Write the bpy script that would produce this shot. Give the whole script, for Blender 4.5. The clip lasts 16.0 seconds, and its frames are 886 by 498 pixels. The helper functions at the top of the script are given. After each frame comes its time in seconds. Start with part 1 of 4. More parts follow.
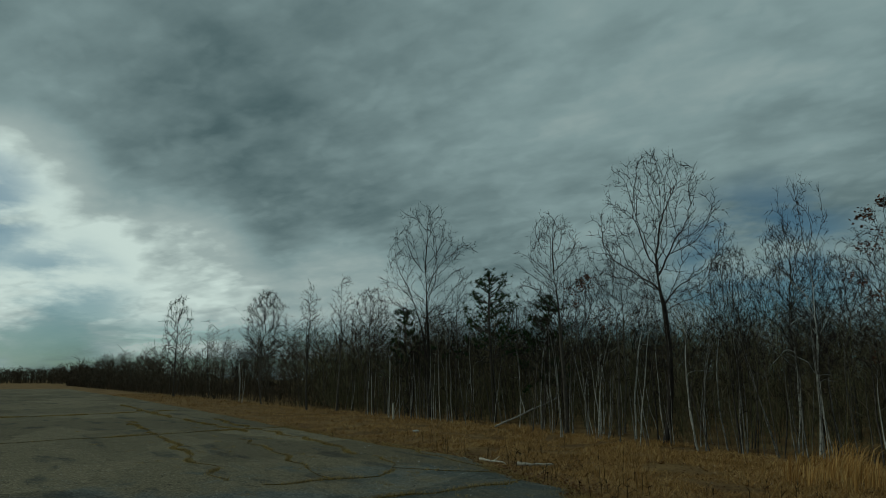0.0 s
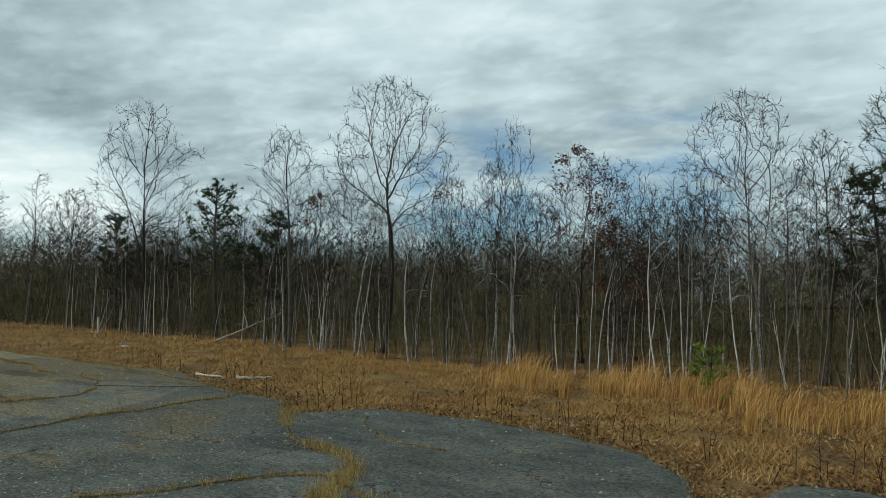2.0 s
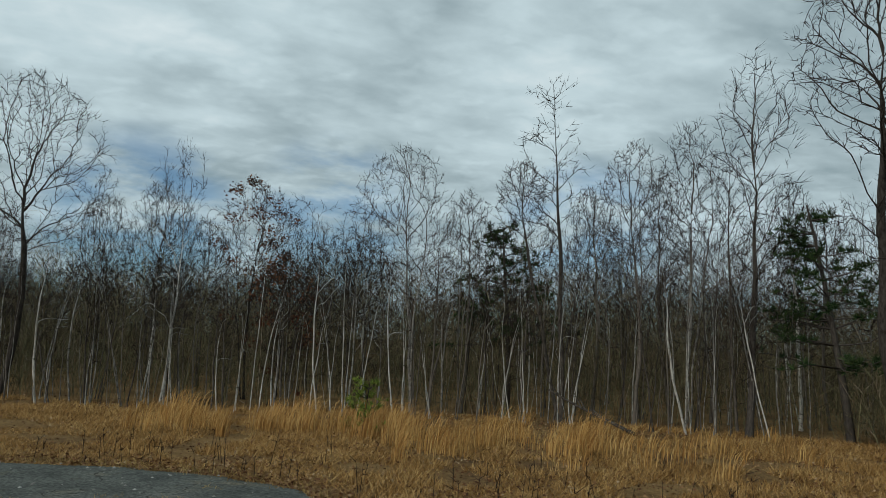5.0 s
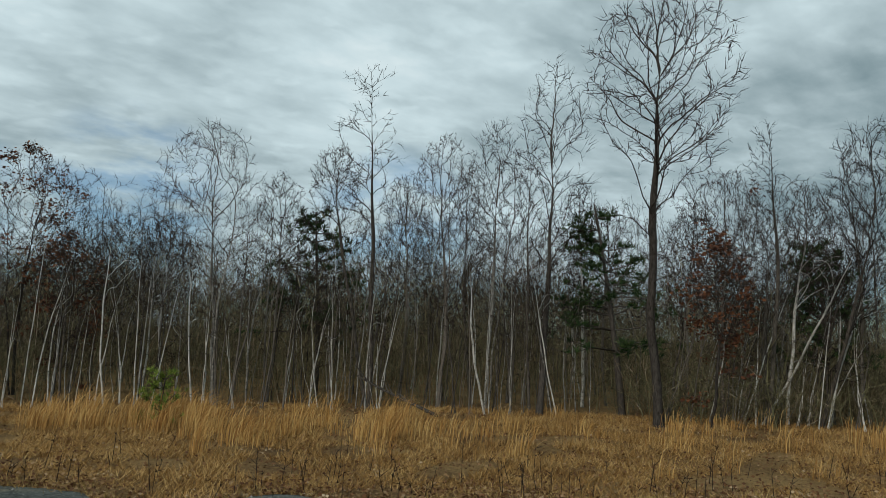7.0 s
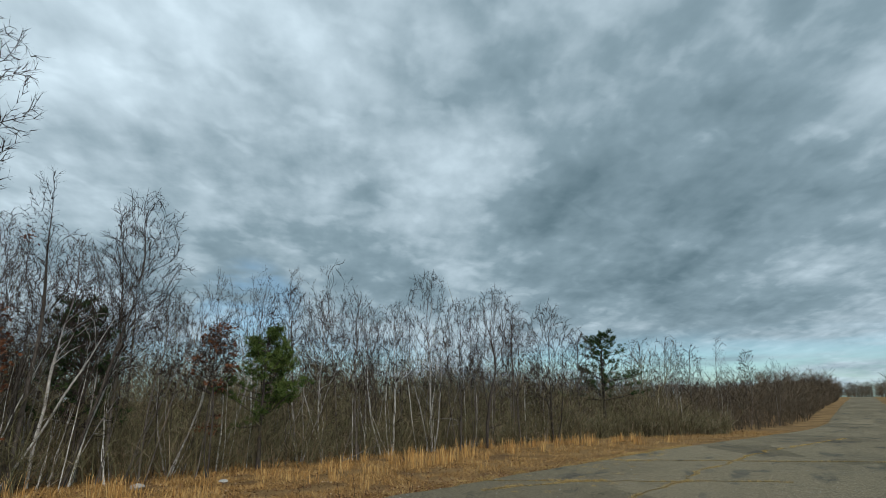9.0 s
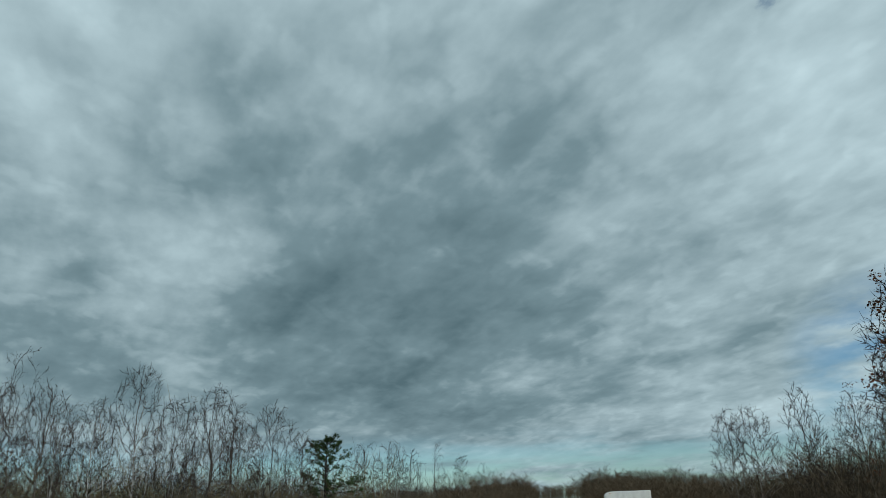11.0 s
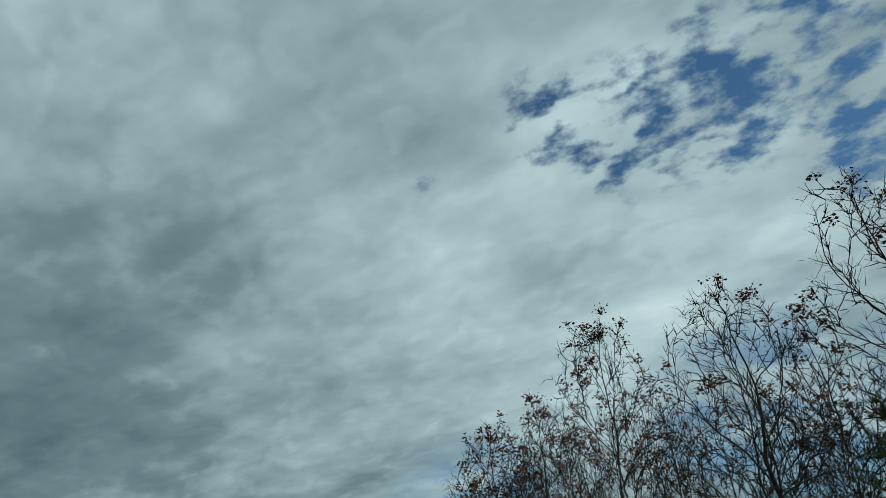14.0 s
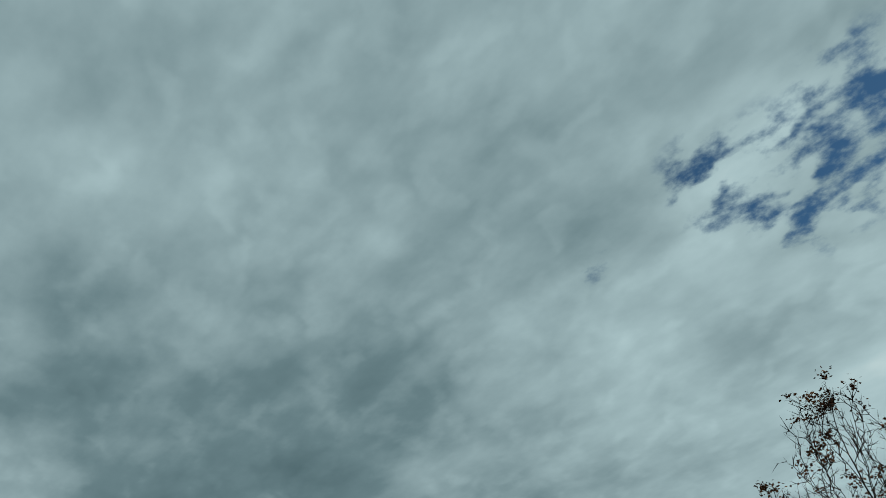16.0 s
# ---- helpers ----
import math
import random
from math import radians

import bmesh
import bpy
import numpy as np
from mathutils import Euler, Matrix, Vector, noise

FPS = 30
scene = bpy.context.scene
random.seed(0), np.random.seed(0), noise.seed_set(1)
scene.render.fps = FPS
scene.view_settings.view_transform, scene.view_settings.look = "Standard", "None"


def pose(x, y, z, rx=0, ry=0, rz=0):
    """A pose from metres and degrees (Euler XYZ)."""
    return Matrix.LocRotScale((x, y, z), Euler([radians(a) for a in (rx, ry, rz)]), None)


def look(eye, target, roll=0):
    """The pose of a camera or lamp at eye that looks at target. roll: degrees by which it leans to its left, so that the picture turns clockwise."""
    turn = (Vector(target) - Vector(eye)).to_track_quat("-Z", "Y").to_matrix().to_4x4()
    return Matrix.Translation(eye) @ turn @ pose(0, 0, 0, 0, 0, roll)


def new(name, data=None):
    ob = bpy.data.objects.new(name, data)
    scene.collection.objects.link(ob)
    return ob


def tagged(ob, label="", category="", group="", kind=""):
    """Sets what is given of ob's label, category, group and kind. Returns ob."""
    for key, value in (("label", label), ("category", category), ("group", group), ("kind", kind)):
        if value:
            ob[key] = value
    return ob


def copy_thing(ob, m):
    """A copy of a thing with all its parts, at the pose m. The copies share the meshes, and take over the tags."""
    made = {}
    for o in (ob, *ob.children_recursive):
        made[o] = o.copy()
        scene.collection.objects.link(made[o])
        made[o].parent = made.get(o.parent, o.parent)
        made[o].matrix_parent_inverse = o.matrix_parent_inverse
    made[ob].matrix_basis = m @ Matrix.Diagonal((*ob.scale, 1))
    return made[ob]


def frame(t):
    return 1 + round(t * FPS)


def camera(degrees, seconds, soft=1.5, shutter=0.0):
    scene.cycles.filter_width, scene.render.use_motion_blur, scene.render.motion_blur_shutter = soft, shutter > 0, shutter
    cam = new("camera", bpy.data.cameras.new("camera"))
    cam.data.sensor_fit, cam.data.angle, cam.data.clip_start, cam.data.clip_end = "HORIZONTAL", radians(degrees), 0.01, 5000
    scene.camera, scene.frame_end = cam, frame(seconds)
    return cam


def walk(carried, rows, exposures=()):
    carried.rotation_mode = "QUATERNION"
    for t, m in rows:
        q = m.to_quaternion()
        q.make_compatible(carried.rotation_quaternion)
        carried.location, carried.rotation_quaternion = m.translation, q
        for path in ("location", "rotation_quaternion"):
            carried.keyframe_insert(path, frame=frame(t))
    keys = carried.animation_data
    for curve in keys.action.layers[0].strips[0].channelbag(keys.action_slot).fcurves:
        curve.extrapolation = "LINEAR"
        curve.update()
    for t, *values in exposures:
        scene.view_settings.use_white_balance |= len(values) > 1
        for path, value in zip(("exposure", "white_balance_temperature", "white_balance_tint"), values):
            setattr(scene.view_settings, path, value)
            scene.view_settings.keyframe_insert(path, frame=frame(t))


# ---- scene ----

# ------------------------------------------------------------------ camera
EYE = (0.0, 0.0, 1.7)
cam = camera(66.94, 16.0, soft=0.6, shutter=0.0)
EXPOSURES = [
    (0.0, -1.36, 6000, -9), (0.4, -0.98, 6100, -6), (0.8, -0.40, 6200, 0), (1.5, -0.02, 6300, 4), (3.4, 0.02, 6300, 6), (4.2, -0.28, 6250, 8), (4.6, -0.28, 6250, 8), (5.2, -0.12, 6250, 8),
    (7.4, 0.0, 6350, 8), (8.0, 0.36, 6450, 11), (8.6, 0.50, 6350, 13), (9.2, 0.13, 6050, 12), (11.3, -0.14, 6050, 3), (14.5, -0.30, 6050, 0), (15.5, -0.28, 6050, -1), (16.0, -0.46, 6050, -2)]
ROWS = [   # seconds, and the turns about x, y and z
    (0.0, 101.00, -0.00, 57.00),
    (0.5, 99.22, -0.02, 47.06),
    (1.0, 95.24, -2.59, 39.34),
    (1.5, 95.24, -2.02, 35.30),
    (2.0, 94.18, -1.14, 34.08),
    (2.5, 96.48, -2.50, 33.07),
    (3.0, 96.69, -0.94, 30.67),
    (3.5, 98.14, -0.31, 26.54),
    (4.0, 100.63, -0.41, 23.57),
    (4.5, 99.10, -1.82, 20.00),
    (5.0, 97.87, -2.04, 6.24),
    (5.2, 98.77, -2.70, 0.95),
    (7.3, 96.42, -2.24, -13.34),
    (7.5, 95.71, -2.91, -17.58),
    (8.0, 93.29, -4.44, -38.43),
    (8.2, 93.19, -3.73, -46.05),
    (8.5, 93.94, -2.38, -56.18),
    (9.0, 102.66, 0.36, -67.20),
    (9.2, 104.37, 0.35, -70.72),
    (11.3, 112.15, 1.87, -93.64),
    (11.5, 113.14, 1.71, -96.72),
    (12.0, 112.80, 0.82, -102.75),
    (12.5, 113.12, -0.13, -105.95),
    (13.0, 115.03, 0.56, -111.33),
    (13.5, 116.87, 2.05, -117.89),
    (14.0, 120.31, 3.73, -121.35),
    (14.5, 122.87, 4.80, -124.00),
    (15.0, 129.12, 6.52, -133.83),
    (15.5, 131.11, 8.22, -129.85),
    (16.0, 130.50, 4.30, -102.99),
]
walk(cam, [(t, pose(*EYE, rx, ry, rz)) for t, rx, ry, rz in ROWS], EXPOSURES)


# ------------------------------------------------------------------ sky and light
SUN_AZ, SUN_EL = -134.0, 28.0   # degrees clockwise from +y, and above the horizon


def heading(az, el):
    a, e = radians(az), radians(el)
    return Vector((math.sin(a) * math.cos(e), math.cos(a) * math.cos(e), math.sin(e)))


class Graph:
    """Short helpers for building node trees."""

    def __init__(self, tree):
        self.tree = tree
        tree.nodes.clear()

    def add(self, kind, **props):
        n = self.tree.nodes.new(kind)
        for k, v in props.items():
            setattr(n, k, v)
        return n

    def link(self, a, b):
        self.tree.links.new(a, b)

    def put(self, socket, value):
        if isinstance(value, bpy.types.NodeSocket):
            self.link(value, socket)
        else:
            socket.default_value = value

    def math(self, op, a, b=0.0, clamp=False):
        n = self.add("ShaderNodeMath", operation=op, use_clamp=clamp)
        self.put(n.inputs[0], a)
        self.put(n.inputs[1], b)
        return n.outputs[0]

    def vec(self, op, a, b=(0, 0, 0)):
        n = self.add("ShaderNodeVectorMath", operation=op)
        self.put(n.inputs[0], a)
        self.put(n.inputs[1], b)
        return n.outputs["Value"] if op in ("DOT_PRODUCT", "LENGTH", "DISTANCE") else n.outputs[0]

    def span(self, v, a, b, c=0.0, d=1.0, smooth=True):
        n = self.add("ShaderNodeMapRange", interpolation_type="SMOOTHSTEP" if smooth else "LINEAR")
        for i, x in enumerate((v, a, b, c, d)):
            self.put(n.inputs[i], x)
        return n.outputs[0]

    def noise(self, v, scale, detail=4.0, rough=0.55, warp=0.0):
        n = self.add("ShaderNodeTexNoise")
        self.link(v, n.inputs["Vector"])
        n.inputs["Scale"].default_value, n.inputs["Detail"].default_value = scale, detail
        n.inputs["Roughness"].default_value, n.inputs["Distortion"].default_value = rough, warp
        return n.outputs["Fac"]

    def mapping(self, v, rot=(0, 0, 0), scale=(1, 1, 1), loc=(0, 0, 0)):
        n = self.add("ShaderNodeMapping")
        self.link(v, n.inputs["Vector"])
        n.inputs["Rotation"].default_value = [radians(a) for a in rot]
        n.inputs["Scale"].default_value, n.inputs["Location"].default_value = scale, loc
        return n.outputs[0]

    def mix(self, f, a, b, how="MIX"):
        n = self.add("ShaderNodeMix", data_type="RGBA", blend_type=how)
        self.put(n.inputs[0], f)
        self.put(n.inputs[6], (*a, 1) if isinstance(a, tuple) else a)
        self.put(n.inputs[7], (*b, 1) if isinstance(b, tuple) else b)
        return n.outputs[2]

    def ramp(self, f, stops):
        n = self.add("ShaderNodeValToRGB")
        self.put(n.inputs[0], f)
        e = n.color_ramp.elements
        while len(e) < len(stops):
            e.new(0.5)
        for x, (p, c) in zip(e, stops):
            x.position, x.color = p, (*c, 1)
        return n.outputs[0]


def make_sky():
    world = bpy.data.worlds.new("cloudy_sky")
    scene.world = world
    world.use_nodes = True
    g = Graph(world.node_tree)
    way = g.add("ShaderNodeTexCoord").outputs["Generated"]
    z = g.add("ShaderNodeSeparateXYZ")
    g.link(way, z.inputs[0])
    height = g.math("ADD", g.math("MAXIMUM", z.outputs[2], 0.0), 0.20)
    k = g.add("ShaderNodeCombineXYZ")
    for i in range(3):
        g.link(height, k.inputs[i])
    deck = g.vec("DIVIDE", way, k.outputs[0])           # the cloud deck as a flat layer
    flat = g.vec("MULTIPLY", deck, (1, 1, 0))

    def patch(az, el, inner, outer):
        d = g.vec("DOT_PRODUCT", way, tuple(heading(az, el)))
        return g.span(d, math.cos(radians(outer)), math.cos(radians(inner)))

    lanes = g.mapping(flat, (0, 0, -28))                # the rows of cloud run this way
    rolls = g.noise(g.mapping(lanes, scale=(0.85, 1.2, 1)), 2.0, 4.5, 0.5, 0.0)
    puffs = g.noise(g.mapping(lanes, scale=(0.85, 1.15, 1), loc=(3.1, 1.7, 0)), 6.2, 5.0, 0.52, 0.0)
    rows = g.noise(g.mapping(lanes, scale=(0.5, 1.6, 1), loc=(1.4, 6.2, 0)), 4.2, 4.0, 0.5, 0.0)
    broad = g.noise(g.mapping(flat, (0, 0, 0), (1, 1, 1), (7.3, 2.2, 0)), 0.8, 2.0, 0.5)
    cells = g.add("ShaderNodeTexVoronoi", feature="SMOOTH_F1")
    bend = g.add("ShaderNodeTexNoise")
    g.link(flat, bend.inputs["Vector"])
    bend.inputs["Scale"].default_value, bend.inputs["Detail"].default_value = 7.0, 4.0
    bent = g.vec("ADD", flat, g.vec("MULTIPLY", bend.outputs["Color"], (0.24, 0.24, 0)))
    g.link(g.mapping(bent, (0, 0, 0), (0.8, 1.4, 1)), cells.inputs["Vector"])
    cells.inputs["Scale"].default_value, cells.inputs["Smoothness"].default_value = 12.0, 0.5
    cotton = g.span(cells.outputs["Distance"], 0.12, 0.62, 1.0, 0.0)
    light = g.math("ADD", g.math("MULTIPLY", rolls, 0.36), g.math("ADD", g.math("MULTIPLY", puffs, 0.24), g.math("MULTIPLY", rows, 0.11)))
    light = g.math("ADD", g.math("ADD", light, g.math("MULTIPLY", cotton, 0.032)), g.math("ADD", 0.098, g.math("MULTIPLY", broad, 0.20)))
    # thick and thin parts of the deck
    for az, el, inner, outer, gain in SKY_PARTS:
        light = g.math("ADD", light, g.math("MULTIPLY", patch(az, el, inner, outer), gain))
    cloud = g.ramp(light, SKY_RAMP)

    # blue gaps in the deck
    holes = None
    for az, el, inner, outer, gain in SKY_GAPS:
        p = g.math("MULTIPLY", patch(az, el, inner, outer), gain)
        holes = p if holes is None else g.math("MAXIMUM", holes, p)
    curd = g.noise(g.mapping(lanes, scale=(0.9, 1.15, 1), loc=(1.2, 0.4, 0)), 15.0, 5.0, 0.58, 0.0)
    gap = g.math("ADD", g.math("MULTIPLY", g.math("SUBTRACT", curd, 0.5), 2.0), g.math("MULTIPLY", g.math("SUBTRACT", 0.5, cotton), 0.40))
    gap = g.span(g.math("ADD", holes, gap), 0.36, 0.90)
    gap = g.math("MULTIPLY", gap, g.span(holes, 0.05, 0.4))
    wisps = g.noise(g.mapping(way, (0, 0, 0), (3, 3, 9)), 2.6, 5.0, 0.55)
    for az, el, inner, outer, gain in SKY_LOW:
        p = g.math("MULTIPLY", patch(az, el, inner, outer), gain)
        gap = g.math("MAXIMUM", gap, g.math("MULTIPLY", p, g.span(wisps, 0.36, 0.62)))
    low = g.span(z.outputs[2], 0.035, 0.10, 1.0, 0.0)
    lown = g.noise(g.mapping(way, (0, 0, 0), (2, 2, 16)), 2.2, 4.0, 0.55)
    gap = g.math("MAXIMUM", gap, g.math("MULTIPLY", low, g.span(lown, 0.35, 0.6)))
    sky = g.add("ShaderNodeTexSky", sky_type="NISHITA", sun_disc=False)
    sky.sun_elevation, sky.sun_rotation = radians(SUN_EL), radians(SUN_AZ)
    sky.air_density, sky.dust_density = 1.0, 0.6
    blue = g.mix(1.0, sky.outputs[0], (0.058, 0.082, 0.098), "MULTIPLY")
    back = g.add("ShaderNodeBackground")
    g.link(g.mix(gap, cloud, blue), back.inputs[0])
    g.link(back.outputs[0], g.add("ShaderNodeOutputWorld").inputs[0])


# direction (clockwise from +y, up), full inside, nothing outside, gain
SKY_PARTS = [
    (-92, 10, 4, 11, 0.44), (-79, 7, 3, 9, 0.40), (-66, 5, 2, 9, 0.28), (-70, 28, 5, 20, -0.03), (-48, 22, 4, 16, 0.03), (-35, 24, 6, 24, 0.05), (36, 20, 6, 20, -0.02),
    (-30, 34, 4, 20, 0.08), (-2, 24, 4, 24, 0.08), (50, 32, 3, 16, 0.03), (68, 17, 4, 22, -0.03), (86, 12, 6, 17, -0.09), (98, 18, 5, 26, -0.06), (108, 36, 5, 24, -0.02), (114, 21, 5, 16, 0.03), (84, 20, 8, 22, -0.045), (74, 34, 5, 18, -0.05),
    (140, 28, 5, 22, 0.05), (54, 13, 5, 16, -0.09), (22, 8, 4, 12, 0.06), (85, 30, 3, 12, 0.05),
]
SKY_GAPS = [(136, 40, 1, 6, 0.44), (143, 37.5, 2, 8, 0.50), (152, 38, 3, 9, 0.56), (161, 39.5, 2, 7, 0.52), (166, 31, 3, 10, 0.54), (178, 29, 4, 12, 0.48), (122, 37, 0.5, 3, 0.30)]
SKY_LOW = [
    (-94, 11, 2, 7, 0.7), (-88, 4, 3, 8, 0.7), (-31, 8, 3, 9, 0.85), (-16, 10, 2, 8, 0.7), (5, 9, 2, 8, 0.6), (125, 7, 2, 9, 0.9), (150, 10, 4, 14, 0.8), (51, 7, 1, 5, 0.5),
]
SKY_RAMP = [(0.28, (0.108, 0.165, 0.185)), (0.43, (0.210, 0.287, 0.312)), (0.54, (0.385, 0.475, 0.50)), (0.68, (0.61, 0.725, 0.75)), (0.88, (0.93, 0.99, 0.98)), (1.0, (1.6, 1.65, 1.58))]
make_sky()

lamp = new("sun", bpy.data.lights.new("sun", "SUN"))
lamp.data.energy, lamp.data.angle, lamp.data.color = 1.5, radians(14), (1.0, 0.93, 0.82)
lamp.matrix_basis = look(heading(SUN_AZ, SUN_EL) * 50, (0, 0, 0))


# ------------------------------------------------------------------ materials
def material(name, build, rough=0.9):
    m = bpy.data.materials.new(name)
    m.use_nodes = True
    g = Graph(m.node_tree)
    bsdf = g.add("ShaderNodeBsdfPrincipled")
    bsdf.inputs["Roughness"].default_value = rough
    bsdf.inputs["Specular IOR Level"].default_value = 0.12
    build(g, bsdf)
    g.link(bsdf.outputs[0], g.add("ShaderNodeOutputMaterial").inputs[0])
    return m


def where(g):
    return g.add("ShaderNodeNewGeometry").outputs["Position"]


def bumped(g, bsdf, h, strength=0.4, depth=0.02):
    b = g.add("ShaderNodeBump")
    b.inputs["Strength"].default_value, b.inputs["Distance"].default_value = strength, depth
    g.link(h, b.inputs["Height"])
    g.link(b.outputs[0], bsdf.inputs["Normal"])


def bark(name, dark, lightc, marks=0.0, young=None):
    def build(g, bsdf):
        p = where(g)
        n = g.noise(g.mapping(p, scale=(9, 9, 2.5)), 3.0, 4, 0.6)
        r = g.add("ShaderNodeObjectInfo").outputs["Random"]
        f = g.math("ADD", g.math("MULTIPLY", n, 0.9), g.math("MULTIPLY", g.math("SUBTRACT", r, 0.5), 0.35))
        col = g.ramp(f, [(0.25, dark), (0.65, lightc)])
        if marks:
            band = g.span(g.noise(g.mapping(p, scale=(3, 3, 12)), 2.2, 4, 0.65), 0.57, 0.66)
            col = g.mix(g.math("MULTIPLY", band, marks), col, (0.04, 0.035, 0.03))
        if young:                       # birch bark is brown on the upper, younger wood
            zz = g.add("ShaderNodeSeparateXYZ")
            g.link(g.add("ShaderNodeTexCoord").outputs["Object"], zz.inputs[0])
            col = g.mix(g.span(g.math("ADD", zz.outputs[2], n), 3.0, 5.2), col, young)
        g.link(col, bsdf.inputs["Base Color"])
        bumped(g, bsdf, n, 0.5, 0.01)
    return material(name, build)


def leafy(name, stops, rough=0.75, trans=0.25):
    def build(g, bsdf):
        r = g.add("ShaderNodeNewGeometry").outputs["Random Per Island"]
        n = g.noise(where(g), 1.3, 2)
        f = g.math("ADD", g.math("MULTIPLY", r, 0.7), g.math("MULTIPLY", g.math("SUBTRACT", n, 0.35), 0.9), True)
        g.link(g.ramp(f, stops), bsdf.inputs["Base Color"])
        bsdf.inputs["Transmission Weight"].default_value = 0.0
    return material(name, build, rough)


BARK_GREY = bark("grey_bark", (0.048, 0.040, 0.033), (0.19, 0.163, 0.135), 0.0, (0.050, 0.042, 0.036))
BARK_DARK = bark("dark_bark", (0.024, 0.020, 0.017), (0.088, 0.075, 0.064))
BARK_BIRCH = bark("white_birch_bark", (0.17, 0.153, 0.132), (0.70, 0.665, 0.60), 0.9, (0.075, 0.062, 0.052))
# near-black bark: the backlit shade of trees across the pavement, put into the colour
BARK_BACKLIT = bark("backlit_blackish_bark", (0.014, 0.012, 0.010), (0.060, 0.050, 0.042))
TWIG = bark("brown_twigs", (0.016, 0.012, 0.010), (0.054, 0.041, 0.034))
BRUSH = leafy("brush_twigs", [(0.05, (0.040, 0.035, 0.022)), (0.4, (0.122, 0.106, 0.062)), (0.65, (0.200, 0.186, 0.094)), (0.80, (0.210, 0.148, 0.094)), (0.95, (0.42, 0.35, 0.25))], 0.95)
# darker brush for far growth; across the pavement its colour holds the backlit shade
FAR_BACKLIT_BRUSH = leafy("distant_and_backlit_twigs", [(0.05, (0.030, 0.024, 0.017)), (0.5, (0.090, 0.070, 0.046)), (0.95, (0.175, 0.135, 0.095))], 0.95)
OAK_LEAF = leafy("withered_oak_leaves", [(0.1, (0.045, 0.019, 0.012)), (0.5, (0.115, 0.046, 0.023)), (0.95, (0.23, 0.100, 0.046))])
NEEDLE = leafy("pine_needles", [(0.1, (0.010, 0.022, 0.008)), (0.5, (0.030, 0.058, 0.020)), (0.95, (0.075, 0.105, 0.032))])
SEEDLING = leafy("seedling_needles", [(0.1, (0.10, 0.15, 0.025)), (0.9, (0.34, 0.40, 0.08))])
NEEDLE_BRIGHT = leafy("fresh_pine_needles", [(0.1, (0.018, 0.040, 0.010)), (0.9, (0.115, 0.155, 0.038))])
SEDGE = leafy("broomsedge_straw", [(0.05, (0.25, 0.115, 0.034)), (0.5, (0.51, 0.285, 0.086)), (0.95, (0.74, 0.51, 0.21))])
STRAW = leafy("short_dry_grass", [(0.05, (0.15, 0.076, 0.026)), (0.5, (0.37, 0.210, 0.068)), (0.9, (0.58, 0.39, 0.16))])
TUFT = leafy("crack_straw", [(0.05, (0.18, 0.115, 0.036)), (0.5, (0.42, 0.285, 0.095)), (0.9, (0.62, 0.47, 0.20))])
LITTER = leafy("fallen_leaves", [(0.05, (0.075, 0.034, 0.018)), (0.45, (0.185, 0.090, 0.042)), (0.75, (0.30, 0.180, 0.085)), (0.95, (0.55, 0.42, 0.27))])
DEADWOOD = bark("bleached_dead_wood", (0.42, 0.37, 0.30), (0.80, 0.74, 0.63))


def ground_build(g, bsdf):
    p = where(g)
    a = g.noise(p, 0.55, 5, 0.6)
    b = g.noise(p, 14.0, 4, 0.7)
    f = g.math("ADD", g.math("MULTIPLY", a, 0.6), g.math("MULTIPLY", b, 0.5))
    g.link(g.ramp(f, [(0.32, (0.070, 0.042, 0.022)), (0.5, (0.20, 0.118, 0.050)), (0.68, (0.37, 0.235, 0.095)), (0.8, (0.18, 0.15, 0.055))]), bsdf.inputs["Base Color"])
    bumped(g, bsdf, b, 1.0, 0.10)


